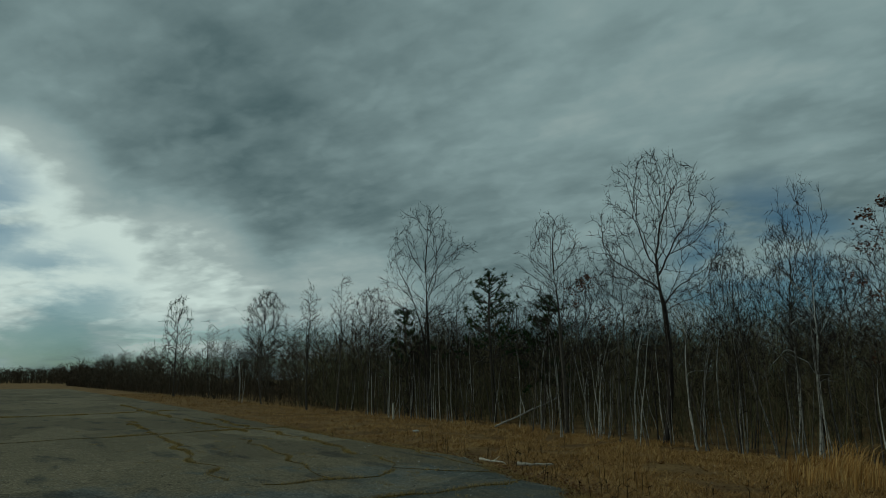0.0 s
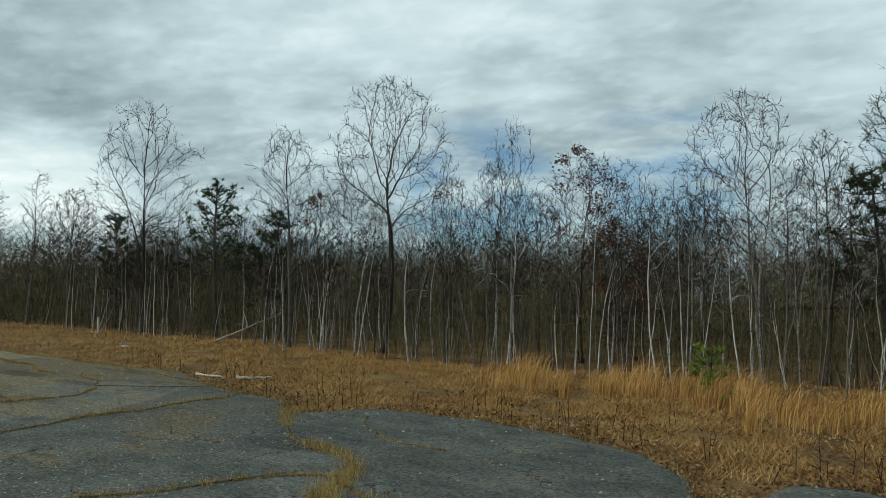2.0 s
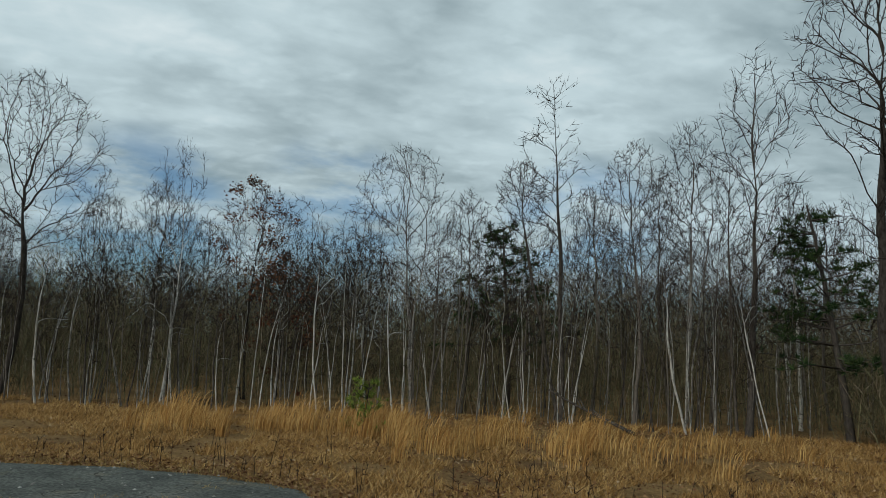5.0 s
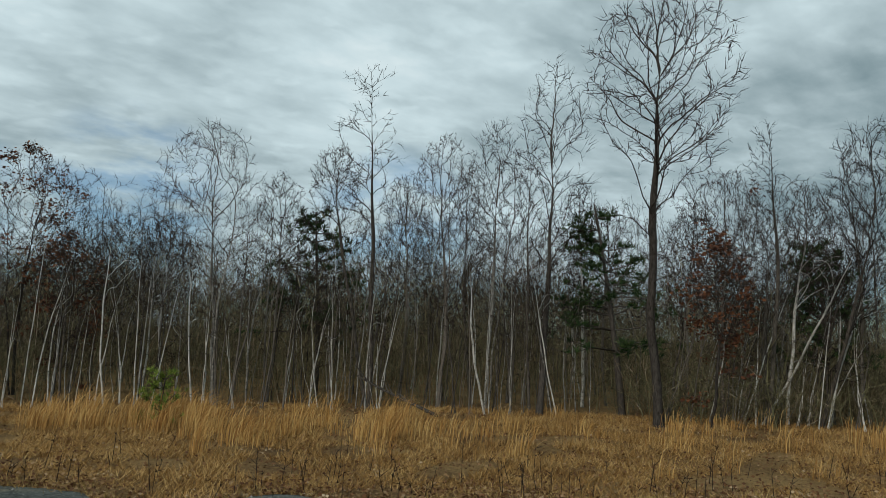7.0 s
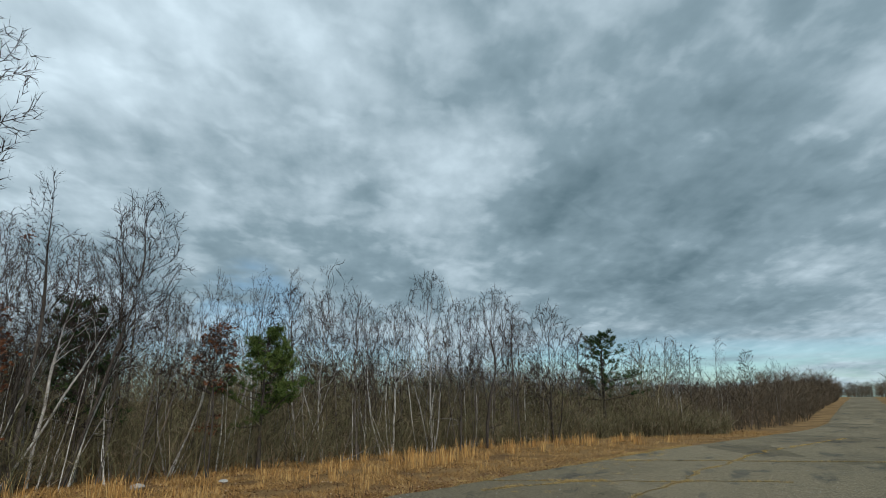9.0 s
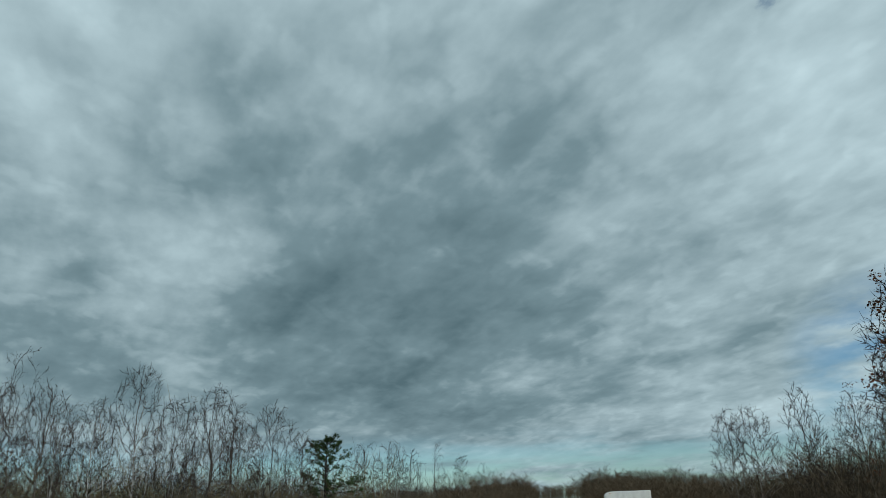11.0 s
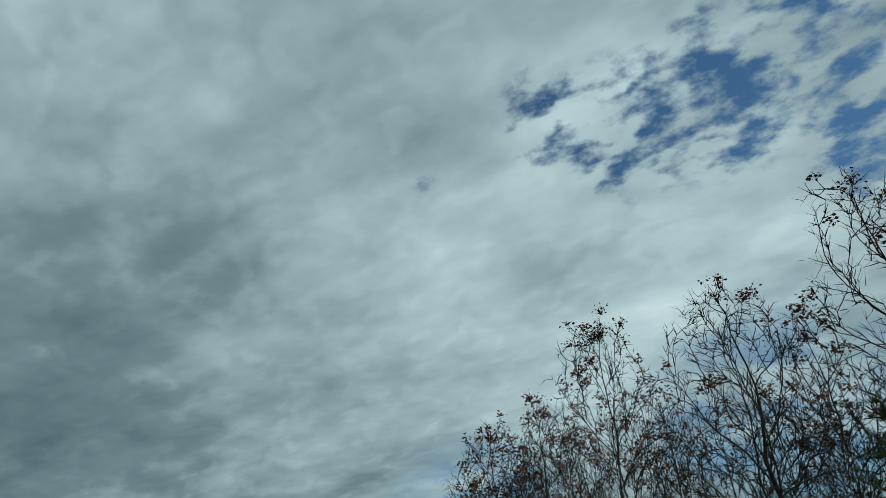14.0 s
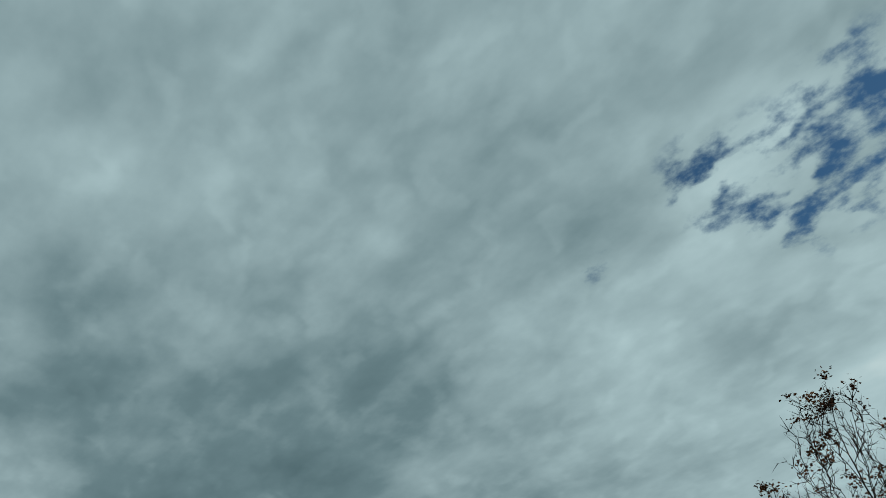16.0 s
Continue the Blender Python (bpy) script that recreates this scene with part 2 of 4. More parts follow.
def asphalt_build(g, bsdf):
    bsdf.inputs["Specular IOR Level"].default_value = 0.10
    p = where(g)
    big = g.noise(p, 0.30, 5, 0.62, 0.4)
    mid = g.noise(g.mapping(p, (0, 0, 8), (0.8, 1.2, 1)), 1.3, 6, 0.66)
    fine = g.noise(p, 26.0, 5, 0.75)
    # aggregate: dark binder, grey and pale stones
    grit = g.add("ShaderNodeTexVoronoi")
    g.link(p, grit.inputs["Vector"])
    grit.inputs["Scale"].default_value = 42.0
    gs = g.add("ShaderNodeSeparateColor")
    g.link(grit.outputs["Color"], gs.inputs[0])
    f = g.math("ADD", g.math("MULTIPLY", mid, 0.55), g.math("MULTIPLY", fine, 0.45))
    col = g.ramp(f, [(0.34, (0.072, 0.077, 0.069)), (0.50, (0.146, 0.152, 0.136)), (0.66, (0.245, 0.248, 0.218))])
    # slabs of different age
    slab = g.add("ShaderNodeTexVoronoi")
    bend = g.add("ShaderNodeTexNoise")
    g.link(p, bend.inputs["Vector"])
    bend.inputs["Scale"].default_value, bend.inputs["Detail"].default_value = 0.9, 4.0
    g.link(g.mapping(g.vec("ADD", p, g.vec("MULTIPLY", bend.outputs["Color"], (1.2, 1.2, 0))), (0, 0, 12), (0.7, 1.2, 1)), slab.inputs["Vector"])
    slab.inputs["Scale"].default_value = 0.28
    ss = g.add("ShaderNodeSeparateColor")
    g.link(slab.outputs["Color"], ss.inputs[0])
    age = g.span(ss.outputs[1], 0.0, 1.0, 0.74, 1.22, False)
    # silt and dead moss blown over the older slabs
    east = g.add("ShaderNodeSeparateXYZ")
    g.link(p, east.inputs[0])
    sand = g.span(g.math("ABSOLUTE", g.math("SUBTRACT", east.outputs[0], -2.0)), 4.0, 18.0, 0.0, 0.46)
    silt = g.span(g.math("ADD", g.math("ADD", big, sand), g.math("MULTIPLY", g.math("SUBTRACT", mid, 0.5), 0.6)), 0.52, 0.74)
    earth = g.ramp(fine, [(0.35, (0.105, 0.086, 0.052)), (0.65, (0.295, 0.240, 0.150))])
    col = g.mix(g.math("MULTIPLY", silt, 0.92), col, earth)
    stain = g.span(g.noise(g.mapping(p, (0, 0, -6), (0.35, 1.2, 1), (4, 9, 0)), 0.9, 5, 0.6), 0.55, 0.66)
    col = g.mix(g.math("MULTIPLY", stain, 0.55), col, (0.040, 0.046, 0.046))
    moss = g.span(g.noise(g.mapping(p, loc=(5, 2, 0)), 2.6, 6, 0.7), 0.58, 0.68)
    col = g.mix(g.math("MULTIPLY", moss, 0.35), col, (0.145, 0.132, 0.070))
    # hairline cracks, broken up
    c = g.add("ShaderNodeTexVoronoi", feature="DISTANCE_TO_EDGE")
    wn = g.add("ShaderNodeTexNoise")
    g.link(p, wn.inputs["Vector"])
    wn.inputs["Scale"].default_value, wn.inputs["Detail"].default_value = 2.2, 4.0
    g.link(g.vec("ADD", p, wn.outputs["Color"]), c.inputs["Vector"])
    c.inputs["Scale"].default_value = 0.8
    line = g.math("MULTIPLY", g.span(c.outputs["Distance"], 0.003, 0.014, 1.0, 0.0), g.span(mid, 0.42, 0.58))
    col = g.mix(g.math("MULTIPLY", line, 0.75), col, (0.034, 0.032, 0.024))
    shade = g.math("MULTIPLY", age, g.span(gs.outputs[0], 0.0, 1.0, 0.66, 1.36, False))
    gc = g.add("ShaderNodeCombineColor")
    for i in range(3):
        g.link(shade, gc.inputs[i])
    col = g.mix(1.0, col, gc.outputs[0], "MULTIPLY")
    pale = g.math("MULTIPLY", g.span(grit.outputs["Distance"], 0.25, 0.5, 1.0, 0.0), g.span(gs.outputs[2], 0.972, 0.985))
    col = g.mix(pale, col, (0.46, 0.45, 0.41))
    g.link(col, bsdf.inputs["Base Color"])
    bumped(g, bsdf, g.math("ADD", g.math("SUBTRACT", fine, line), g.math("MULTIPLY", gs.outputs[0], 0.6)), 0.8, 0.014)


GROUND = material("dry_grass_soil", ground_build, 1.0)
ASPHALT = material("weathered_asphalt", asphalt_build, 1.0)


# ------------------------------------------------------------------ mesh helpers
class Shape:
    """Collects vertices and faces for one mesh."""

    def __init__(self):
        self.v, self.f = [], []

    def tube(self, pts, radii, sides=5, cap=False):
        n0 = len(self.v)
        last = len(pts) - 1
        for i, p in enumerate(pts):
            d = pts[min(i + 1, last)] - pts[max(i - 1, 0)]
            if d.length < 1e-9:
                d = Vector((0, 0, 1))
            d.normalize()
            a = d.cross(Vector((0.31, 0.95, 0.07))).normalized()
            b = d.cross(a)
            for s in range(sides):
                q = math.tau * s / sides
                self.v.append(p + (a * math.cos(q) + b * math.sin(q)) * radii[i])
        for i in range(last):
            for s in range(sides):
                t = (s + 1) % sides
                self.f.append((n0 + i * sides + s, n0 + i * sides + t, n0 + (i + 1) * sides + t, n0 + (i + 1) * sides + s))
        if cap:
            self.f.append(tuple(n0 + s for s in reversed(range(sides))))
            self.f.append(tuple(n0 + last * sides + s for s in range(sides)))

    def spike(self, p, q, r):
        """A thin three-sided twig from p to its tip q."""
        d = (q - p).normalized()
        a = d.cross(Vector((0.31, 0.95, 0.07))).normalized() * r
        b = d.cross(a)
        n = len(self.v)
        self.v += [p + a, p - a * 0.5 + b * 0.87, p - a * 0.5 - b * 0.87, q]
        self.f += [(n, n + 1, n + 3), (n + 1, n + 2, n + 3), (n + 2, n, n + 3)]

    def sliver(self, p, q, w, side=None):
        """A tapering blade from p to q."""
        d = q - p
        a = (side or d.cross(Vector((random.uniform(-1, 1), random.uniform(-1, 1), random.uniform(-1, 1))))).normalized() * (w / 2)
        n = len(self.v)
        self.v += [p - a, p + a, q]
        self.f.append((n, n + 1, n + 2))

    def blade(self, pts, w, side):
        n = len(self.v)
        a = side.normalized() * (w / 2)
        last = len(pts) - 1
        for i, p in enumerate(pts[:-1]):
            k = 1 - 0.6 * i / last
            self.v += [p - a * k, p + a * k]
        self.v.append(pts[-1])
        for i in range(last - 1):
            self.f.append((n + 2 * i, n + 2 * i + 1, n + 2 * i + 3, n + 2 * i + 2))
        self.f.append((n + 2 * last - 2, n + 2 * last - 1, n + 2 * last))

    def leaf(self, p, size, up=0.3):
        d = Vector((random.gauss(0, 1), random.gauss(0, 1), random.gauss(0, up))).normalized()
        a = d.cross(Vector((random.gauss(0, 1), random.gauss(0, 1), random.gauss(0, 1)))).normalized()
        n = len(self.v)
        c = d.cross(a)
        self.v += [p, p + d * size * 0.5 + a * size * 0.32, p + d * size + c * size * 0.12, p + d * size * 0.5 - a * size * 0.32]
        self.f.append((n, n + 1, n + 2, n + 3))

    def mesh(self, name, mat, smooth=False):
        me = bpy.data.meshes.new(name)
        me.from_pydata(self.v, [], self.f)
        me.materials.append(mat)
        if smooth:
            me.polygons.foreach_set("use_smooth", [True] * len(me.polygons))
        me.update()
        return me


def piece(name, shape, mat, parent=None, label="", smooth=False):
    ob = new(name, shape.mesh(name, mat, smooth))
    ob.parent = parent
    return tagged(ob, label)


def lerp(table, x):
    return float(np.interp(x, [a for a, _ in table], [b for _, b in table]))


# ------------------------------------------------------------------ the lie of the land
PAVE_EDGE = [
    (-140, 10.6), (-67, 10.4), (-33, 9.4), (-21, 8.8), (-16, 8.8), (-13.1, 9.1), (-9.9, 7.9), (-8.4, 7.85), (-7.6, 7.15), (-7.2, 7.2), (-6.6, 8.2), (-5, 8.35), (-3.6, 8.2), (-2.4, 7.75), (-1.75, 6.95), (-1.55, 6.3), (-1.15, 6.4),
    (-0.95, 7.35), (-0.3, 7.65), (0.3, 7.05), (0.7, 7.0), (1.9, 7.4), (2.9, 7.2), (3.35, 6.6), (4.0, 7.05), (4.9, 7.2), (6.3, 6.65), (8.5, 6.45), (11.7, 6.2), (13.3, 5.7), (16.2, 5.1), (20.7, 4.0), (24, 3.3), (40, -0.7), (80, -8.8), (300, -42)]
WOOD_EDGE = [(-140, 15.5), (-30, 15.6), (-22, 16.0), (-15, 15.0), (-10, 14.4), (-4, 15.6), (0, 15.3), (5, 14.8), (8, 13.5), (12, 12.4), (18, 11.3), (24, 10.3), (32, 8.2), (38, 6.5), (48, 1.2), (83, -7.4), (300, -40)]
SOUTH_EDGE = [(-140, -11), (0, -12), (20, -14), (40, -19), (62, -28), (84, -30), (100, -19.5), (300, -48)]


def land(x, y):
    """Height of the ground."""
    dip = -0.9 * math.exp(-((x - 72) / 34) ** 2) if x > 0 else 0.0
    rise = 0.0 if x < 120 else min(1.6, (x - 120) * 0.010)
    bank = 0.0
    e = lerp(PAVE_EDGE, x)
    if y > e:
        bank = -0.06 + 0.05 * noise.noise((x * 0.5, y * 0.5, 0))
    if y < -9.5 and x < 60:
        bank = 0.05 * noise.noise((x * 0.4, y * 0.4, 3))
    return dip + rise + bank + 0.03 * noise.noise((x * 0.12, y * 0.12, 1))


def axis(near, step, far, growth):
    a, s, out = 0.0, step, [0.0]
    while a < far:
        s = step if a < near else s * growth
        a += s
        out.append(a)
    return [-v for v in reversed(out[1:])] + out


def build_ground():
    s = Shape()
    xs, ys = axis(40, 0.8, 2600, 1.22), axis(26, 0.55, 2600, 1.25)
    for y in ys:
        for x in xs:
            s.v.append(Vector((x, y, land(x, y) - 0.03)))
    w = len(xs)
    for j in range(len(ys) - 1):
        for i in range(w - 1):
            s.f.append((j * w + i, j * w + i + 1, (j + 1) * w + i + 1, (j + 1) * w + i))
    tagged(piece("ground", s, GROUND, None, "dry tan grass and soil beside old pavement", True), "", "ground", "", "structure")


def edge_y(x):
    return lerp(PAVE_EDGE, x) + 0.12 * noise.noise((x * 0.7, 4.0, 0)) + 0.13 * noise.noise((x * 2.1, 9.0, 0)) + 0.08 * noise.noise((x * 5.0, 2.0, 0))


def build_pavement():
    s = Shape()
    xs = [x for x in axis(45, 0.22, 300, 1.12) if x > -150]
    rows = 26
    for x in xs:
        top = edge_y(x)
        low = min(-9.0 + 0.4 * noise.noise((x * 0.4, 1, 0)), top - 12) if x < 70 else top - 7 - 5.5 * max(0.0, 1 - (x - 70) / 30)
        for j in range(rows):
            y = top + (low - top) * (j / (rows - 1)) ** 1.2
            s.v.append(Vector((x, y, land(x, min(y, lerp(PAVE_EDGE, x) - 0.01)) + 0.012 - (0.05 if j in (0, rows - 1) else 0.0))))
    for i in range(len(xs) - 1):
        for j in range(rows - 1):
            a = i * rows + j
            s.f.append((a, a + 1, a + rows + 1, a + rows))
    tagged(piece("pavement", s, ASPHALT, None, "cracked blue-grey asphalt of an abandoned runway", True), "", "pavement", "", "structure")


build_ground()
build_pavement()


# ------------------------------------------------------------------ trees
def limb(start, way, length, bend, wander, steps, rng):
    pts, d = [start.copy()], way.normalized()
    for i in range(steps):
        d = (d + Vector((rng.gauss(0, wander), rng.gauss(0, wander), rng.gauss(0, wander) + bend))).normalized()
        pts.append(pts[-1] + d * (length / steps))
    return pts


def along(pts, t):
    k = t * (len(pts) - 1)
    i = min(int(k), len(pts) - 2)
    return pts[i].lerp(pts[i + 1], k - i), (pts[i + 1] - pts[i]).normalized()


def aside(d, angle, turn):
    """d turned away by angle, to the side named by turn (radians)."""
    a = d.cross(Vector((0.2, 0.1, 1)) if abs(d.z) < 0.95 else Vector((1, 0, 0))).normalized()
    b = d.cross(a)
    return d * math.cos(angle) + (a * math.cos(turn) + b * math.sin(turn)) * math.sin(angle)


# low: where the crown begins; half: its half width; full: height of its widest part (all over the height);
# points: how many places the twigs reach for; leader: how far up the crown the stem runs on; rise: upward pull
FORMS = {
    "spread": dict(low=0.46, half=0.30, full=0.66, points=720, leader=0.22, rise=0.10, wander=0.36, girth=0.0100, crook=0.05),
    "ascend": dict(low=0.42, half=0.21, full=0.70, points=500, leader=0.50, rise=0.28, wander=0.24, girth=0.0088, crook=0.04),
    "tall": dict(low=0.55, half=0.11, full=0.70, points=170, leader=0.85, rise=0.28, wander=0.24, girth=0.0066, crook=0.04),
    "fine": dict(low=0.44, half=0.20, full=0.70, points=760, leader=0.40, rise=0.26, wander=0.23, girth=0.0066, crook=0.045),
    "birch": dict(low=0.48, half=0.26, full=0.72, points=700, leader=0.32, rise=0.24, wander=0.25, girth=0.0070, crook=0.045),
    "sapling": dict(low=0.30, half=0.20, full=0.62, points=100, leader=0.70, rise=0.30, wander=0.26, girth=0.0052, crook=0.070),
    "pole": dict(low=0.48, half=0.16, full=0.74, points=100, leader=0.65, rise=0.30, wander=0.26, girth=0.0064, crook=0.055),
    "stick": dict(low=0.45, half=0.13, full=0.72, points=40, leader=0.80, rise=0.28, wander=0.26, girth=0.0056, crook=0.070),
    "great": dict(low=0.47, half=0.19, full=0.70, points=700, leader=0.55, rise=0.36, wander=0.24, girth=0.0098, crook=0.045),
    "wood": dict(low=0.36, half=0.22, full=0.66, points=165, leader=0.50, rise=0.26, wander=0.28, girth=0.0064, crook=0.050),
}


def crown_places(n, low, full, top, half, centre, rng):
    """Places through a rounded crown, denser towards its outside."""
    out = []
    for _ in range(n):
        z = low + (top - low) * (1 - rng.random() ** 1.15)
        u = (z - full) / (top - full) if z > full else (full - z) / (full - low) * 0.94
        r = half * math.sqrt(max(0.0, 1 - u ** 2.2)) * rng.random() ** 0.52
        a = rng.uniform(0, math.tau)
        out.append((centre.x + r * math.cos(a), centre.y + r * math.sin(a), z))
    return np.array(out)


def reach(nodes, parents, goals, step, kill, rise, wander, gen, heart, sight):
    """Grow branches from the nodes towards the goals, each goal drawing its nearest branch, until they are reached."""
    pos = np.array(nodes)
    par = list(parents)
    way = np.zeros_like(pos)
    for i, p in enumerate(par):
        way[i] = (pos[i] - pos[p]) if p >= 0 else (0, 0, 1)
    way /= np.linalg.norm(way, axis=1, keepdims=True) + 1e-9
    d = np.linalg.norm(goals[:, None] - pos[None], axis=2)
    near, dist = d.argmin(1), d.min(1)
    strikes, forks = np.zeros(len(goals)), np.zeros(len(pos))
    first = len(pos)
    for _ in range(90):
        live = (dist > kill) & (strikes < 2) & ((forks[near] < 2) | (near < first))
        goals, near, dist, strikes = goals[live], near[live], dist[live], strikes[live]
        if not len(goals):
            break
        seen = dist < max(sight, dist.min() * 1.3)
        pull = np.zeros_like(pos)
        np.add.at(pull, near[seen], (goals[seen] - pos[near[seen]]) / dist[seen, None])
        ids = np.unique(near[seen])
        v = pull[ids]
        v /= np.linalg.norm(v, axis=1, keepdims=True) + 1e-9
        out = pos[ids] - heart
        out /= np.linalg.norm(out, axis=1, keepdims=True) + 1e-9
        v = v + 0.70 * way[ids] + 0.55 * out + np.array((0, 0, rise)) + gen.normal(0, wander, v.shape)
        v /= np.linalg.norm(v, axis=1, keepdims=True) + 1e-9
        fresh = pos[ids] + v * step
        base = len(pos)
        pos, way = np.vstack((pos, fresh)), np.vstack((way, v))
        par += [int(i) for i in ids]
        d = np.linalg.norm(goals[:, None] - fresh[None], axis=2)
        k, m = d.argmin(1), d.min(1)
        better = m < dist
        strikes += seen & ~better
        forks[ids] += 1
        forks = np.concatenate((forks, np.zeros(len(ids))))
        near, dist = np.where(better, k + base, near), np.where(better, m, dist)
    return pos, par, way


def grow(form, h, rng, stems=1, lean=0.05, leaves=0, girth=1.0, thick=1.0, half=None, low=None, shift=(0, 0), tufts=False):
    """Trunk, crown and leaf shapes of one bare tree, its foot at the origin; the crown stands off the foot by shift."""
    f = FORMS[form]
    gen = np.random.default_rng(rng.randrange(1 << 30))
    trunk, crown, leaf = Shape(), Shape(), Shape()
    wide, low = half or f["half"] * h, low or f["low"] * h
    top = h * 0.985
    full = low + (top - low) * (f["full"] - f["low"]) / (1 - f["low"])
    off = Vector((shift[0], shift[1], 0))
    nodes, parents = [], []
    for k in range(stems):
        a = rng.uniform(0, math.tau)
        out = lean * h * 0.4 if k == 0 else wide * rng.uniform(0.35, 0.75)
        end = off + Vector((math.cos(a) * out, math.sin(a) * out, low + (top - low) * f["leader"] * (1 if k == 0 else rng.uniform(0.3, 0.8))))
        foot = Vector((0, 0, -0.15)) + (Vector((math.cos(a), math.sin(a), 0)) * 0.10 if k else Vector())
        side = Vector((rng.gauss(0, 1), rng.gauss(0, 1), 0)) * f["crook"] * h
        count = max(8, int(end.z / (0.05 * h)))
        seed = rng.uniform(0, 99)
        start = len(nodes)
        for i in range(count + 1):
            u = i / count
            p = foot.lerp(end, u) + side * (u * (1 - u)) * 1.6
            w = f["crook"] * h * 0.22 * min(1, 4 * u)
            p += Vector((w * noise.noise((seed, u * 5, 0)), w * noise.noise((seed, u * 5, 9)), 0))
            nodes.append(tuple(p))
            parents.append(-1 if i == 0 else start + i - 1)
    goals = crown_places(f["points"], low, full, top, wide, off, rng)
    extra = max(3, f["points"] // 18)          # a few twigs low on the stem
    few = np.array([(off.x * u + rng.gauss(0, wide * 0.28), off.y * u + rng.gauss(0, wide * 0.28), low * u) for u in (rng.uniform(0.35, 1.0) for _ in range(extra))])
    step = (top - low) * 0.040 + 0.02
    size = (wide * wide * (top - low) * 2.1 / f["points"]) ** (1 / 3)
    pos, par, way = reach(nodes, parents, np.vstack((goals, few)), step, max(step * 0.95, size * 0.60), f["rise"], f["wander"], gen, np.array((off.x, off.y, low - 0.25 * (top - low))), 0.30 * (top - low) + 0.2)
    n = len(pos)
    load = np.zeros(n)
    kids = [[] for _ in range(n)]
    for i in range(n - 1, -1, -1):
        if load[i] == 0:
            load[i] = 1.0
        if par[i] >= 0:
            load[par[i]] += load[i]
            kids[par[i]].append(i)
    tip = 0.0052 * thick
    base_r = h * f["girth"] * girth * (1 if stems == 1 else 0.86) + 0.006
    r = load ** (0.40 if form == "great" else 0.47)
    r = tip + (r - 1) * (base_r - tip) / max(0.1, r[0] - 1)
    rise = np.clip(pos[:, 2] / top, 0, 1)
    r = np.maximum(tip, r * (1 - 0.38 * rise))
    count = len(nodes)
    r[:count] = np.maximum(tip, r[:count] * (1 - 0.72 * np.clip((pos[:count, 2] - low) / (top - low) / max(0.3, f["leader"]), 0, 1)))
    pts = [Vector(p) for p in pos]
    stack = [(i, None) for i in range(n) if par[i] < 0]
    while stack:
        i, before = stack.pop()
        chain, radii = ([pts[before]], [min(r[before], r[i] * 1.25)]) if before is not None else ([], [])
        while True:
            chain.append(pts[i])
            radii.append(float(r[i]) * (1.35 if par[i] < 0 else 1))
            if not kids[i]:
                break
            order = sorted(kids[i], key=lambda c: -load[c])
            stack += [(c, i) for c in order[1:]]
            i = order[0]
        end = chain[-1] + ((chain[-1] - chain[-2]).normalized() + Vector((rng.gauss(0, 0.12), rng.gauss(0, 0.12), rng.gauss(0.05, 0.12)))) * step * rng.uniform(0.5, 1.2)
        chain.append(end)
        radii.append(tip * 0.35)
        big = radii[0]
        if big > 0.011:
            trunk.tube(chain, radii, 7 if big > 0.06 else 5 if big > 0.025 else 3)
        else:
            crown.blade(chain, 2.0 * radii[0], Vector((rng.gauss(0, 1), rng.gauss(0, 1), rng.gauss(0, 0.4))))
    tips = []
    for i in range(n):
        if load[i] > 7 or par[i] < 0 or pos[i][2] < low * 0.3:
            continue
        d = Vector(way[i])
        for _ in range(2 if load[i] < 4 else 1):
            e = aside(d, radians(rng.uniform(22, 68)), rng.uniform(0, math.tau)) + Vector((0, 0, 0.10))
            q = pts[i] + e * step * rng.uniform(0.6, 1.6)
            crown.sliver(pts[i], q, 0.0122 * thick)
            c = pts[i].lerp(q, rng.uniform(0.3, 0.7))
            crown.sliver(c, c + (aside(e.normalized(), radians(rng.uniform(20, 50)), rng.uniform(0, math.tau))) * step * rng.uniform(0.6, 1.2), 0.0094 * thick)
            if load[i] < 3:
                tips.append(q)
    if leaves:
        tips.sort(key=lambda c: -c.z)
        bunch = 22
        for _ in range(max(1, leaves * (3 if tufts else 1) // bunch)):
            c = tips[int(len(tips) * rng.random() ** (1.7 if tufts else 1.0))]
            rr = rng.uniform(0.05, 0.14)
            for _ in range(bunch):
                leaf.leaf(c + Vector((rng.gauss(0, rr), rng.gauss(0, rr), rng.gauss(0, rr * 0.7))), rng.uniform(0.06, 0.115))
    return trunk, crown, leaf


LABELS = {
    "spread": "bare spreading oak with curving dark limbs", "ascend": "tall bare tree with steeply rising grey limbs",
    "tall": "slender tall bare tree with few branches", "fine": "bare grey birch with fine rounded twig crown",
    "birch": "bare white-barked birch with wide twiggy crown", "sapling": "thin bare sapling at the wood's edge",
    "stick": "thin crooked bare stem at the wood's edge", "great": "tallest bare tree", "wood": "bare grey tree with twiggy crown in the wood", "pole": "slim pale bare trunk at the wood's edge",
}


def tree(form, h, seed, barkmat, at=None, leaves=0, group="", label="", **more):
    rng = random.Random(seed)
    trunk, crown, leaf = grow(form, h, rng, leaves=leaves, **more)
    base = new("oak_tree" if form == "spread" or leaves > 150 else "birch_tree" if barkmat == BARK_BIRCH or form == "fine" else "sapling" if form in ("sapling", "stick") else "bare_tree")
    piece("trunk", trunk, barkmat, base, smooth=True)
    piece("crown", crown, TWIG, base, smooth=False)
    if leaves:
        piece("leaves", leaf, OAK_LEAF, base, "withered russet leaves")
    tagged(base, label or LABELS[form], "tree", group)
    if at:
        base.matrix_basis = pose(at[0], at[1], land(*at) - 0.02)
    return base


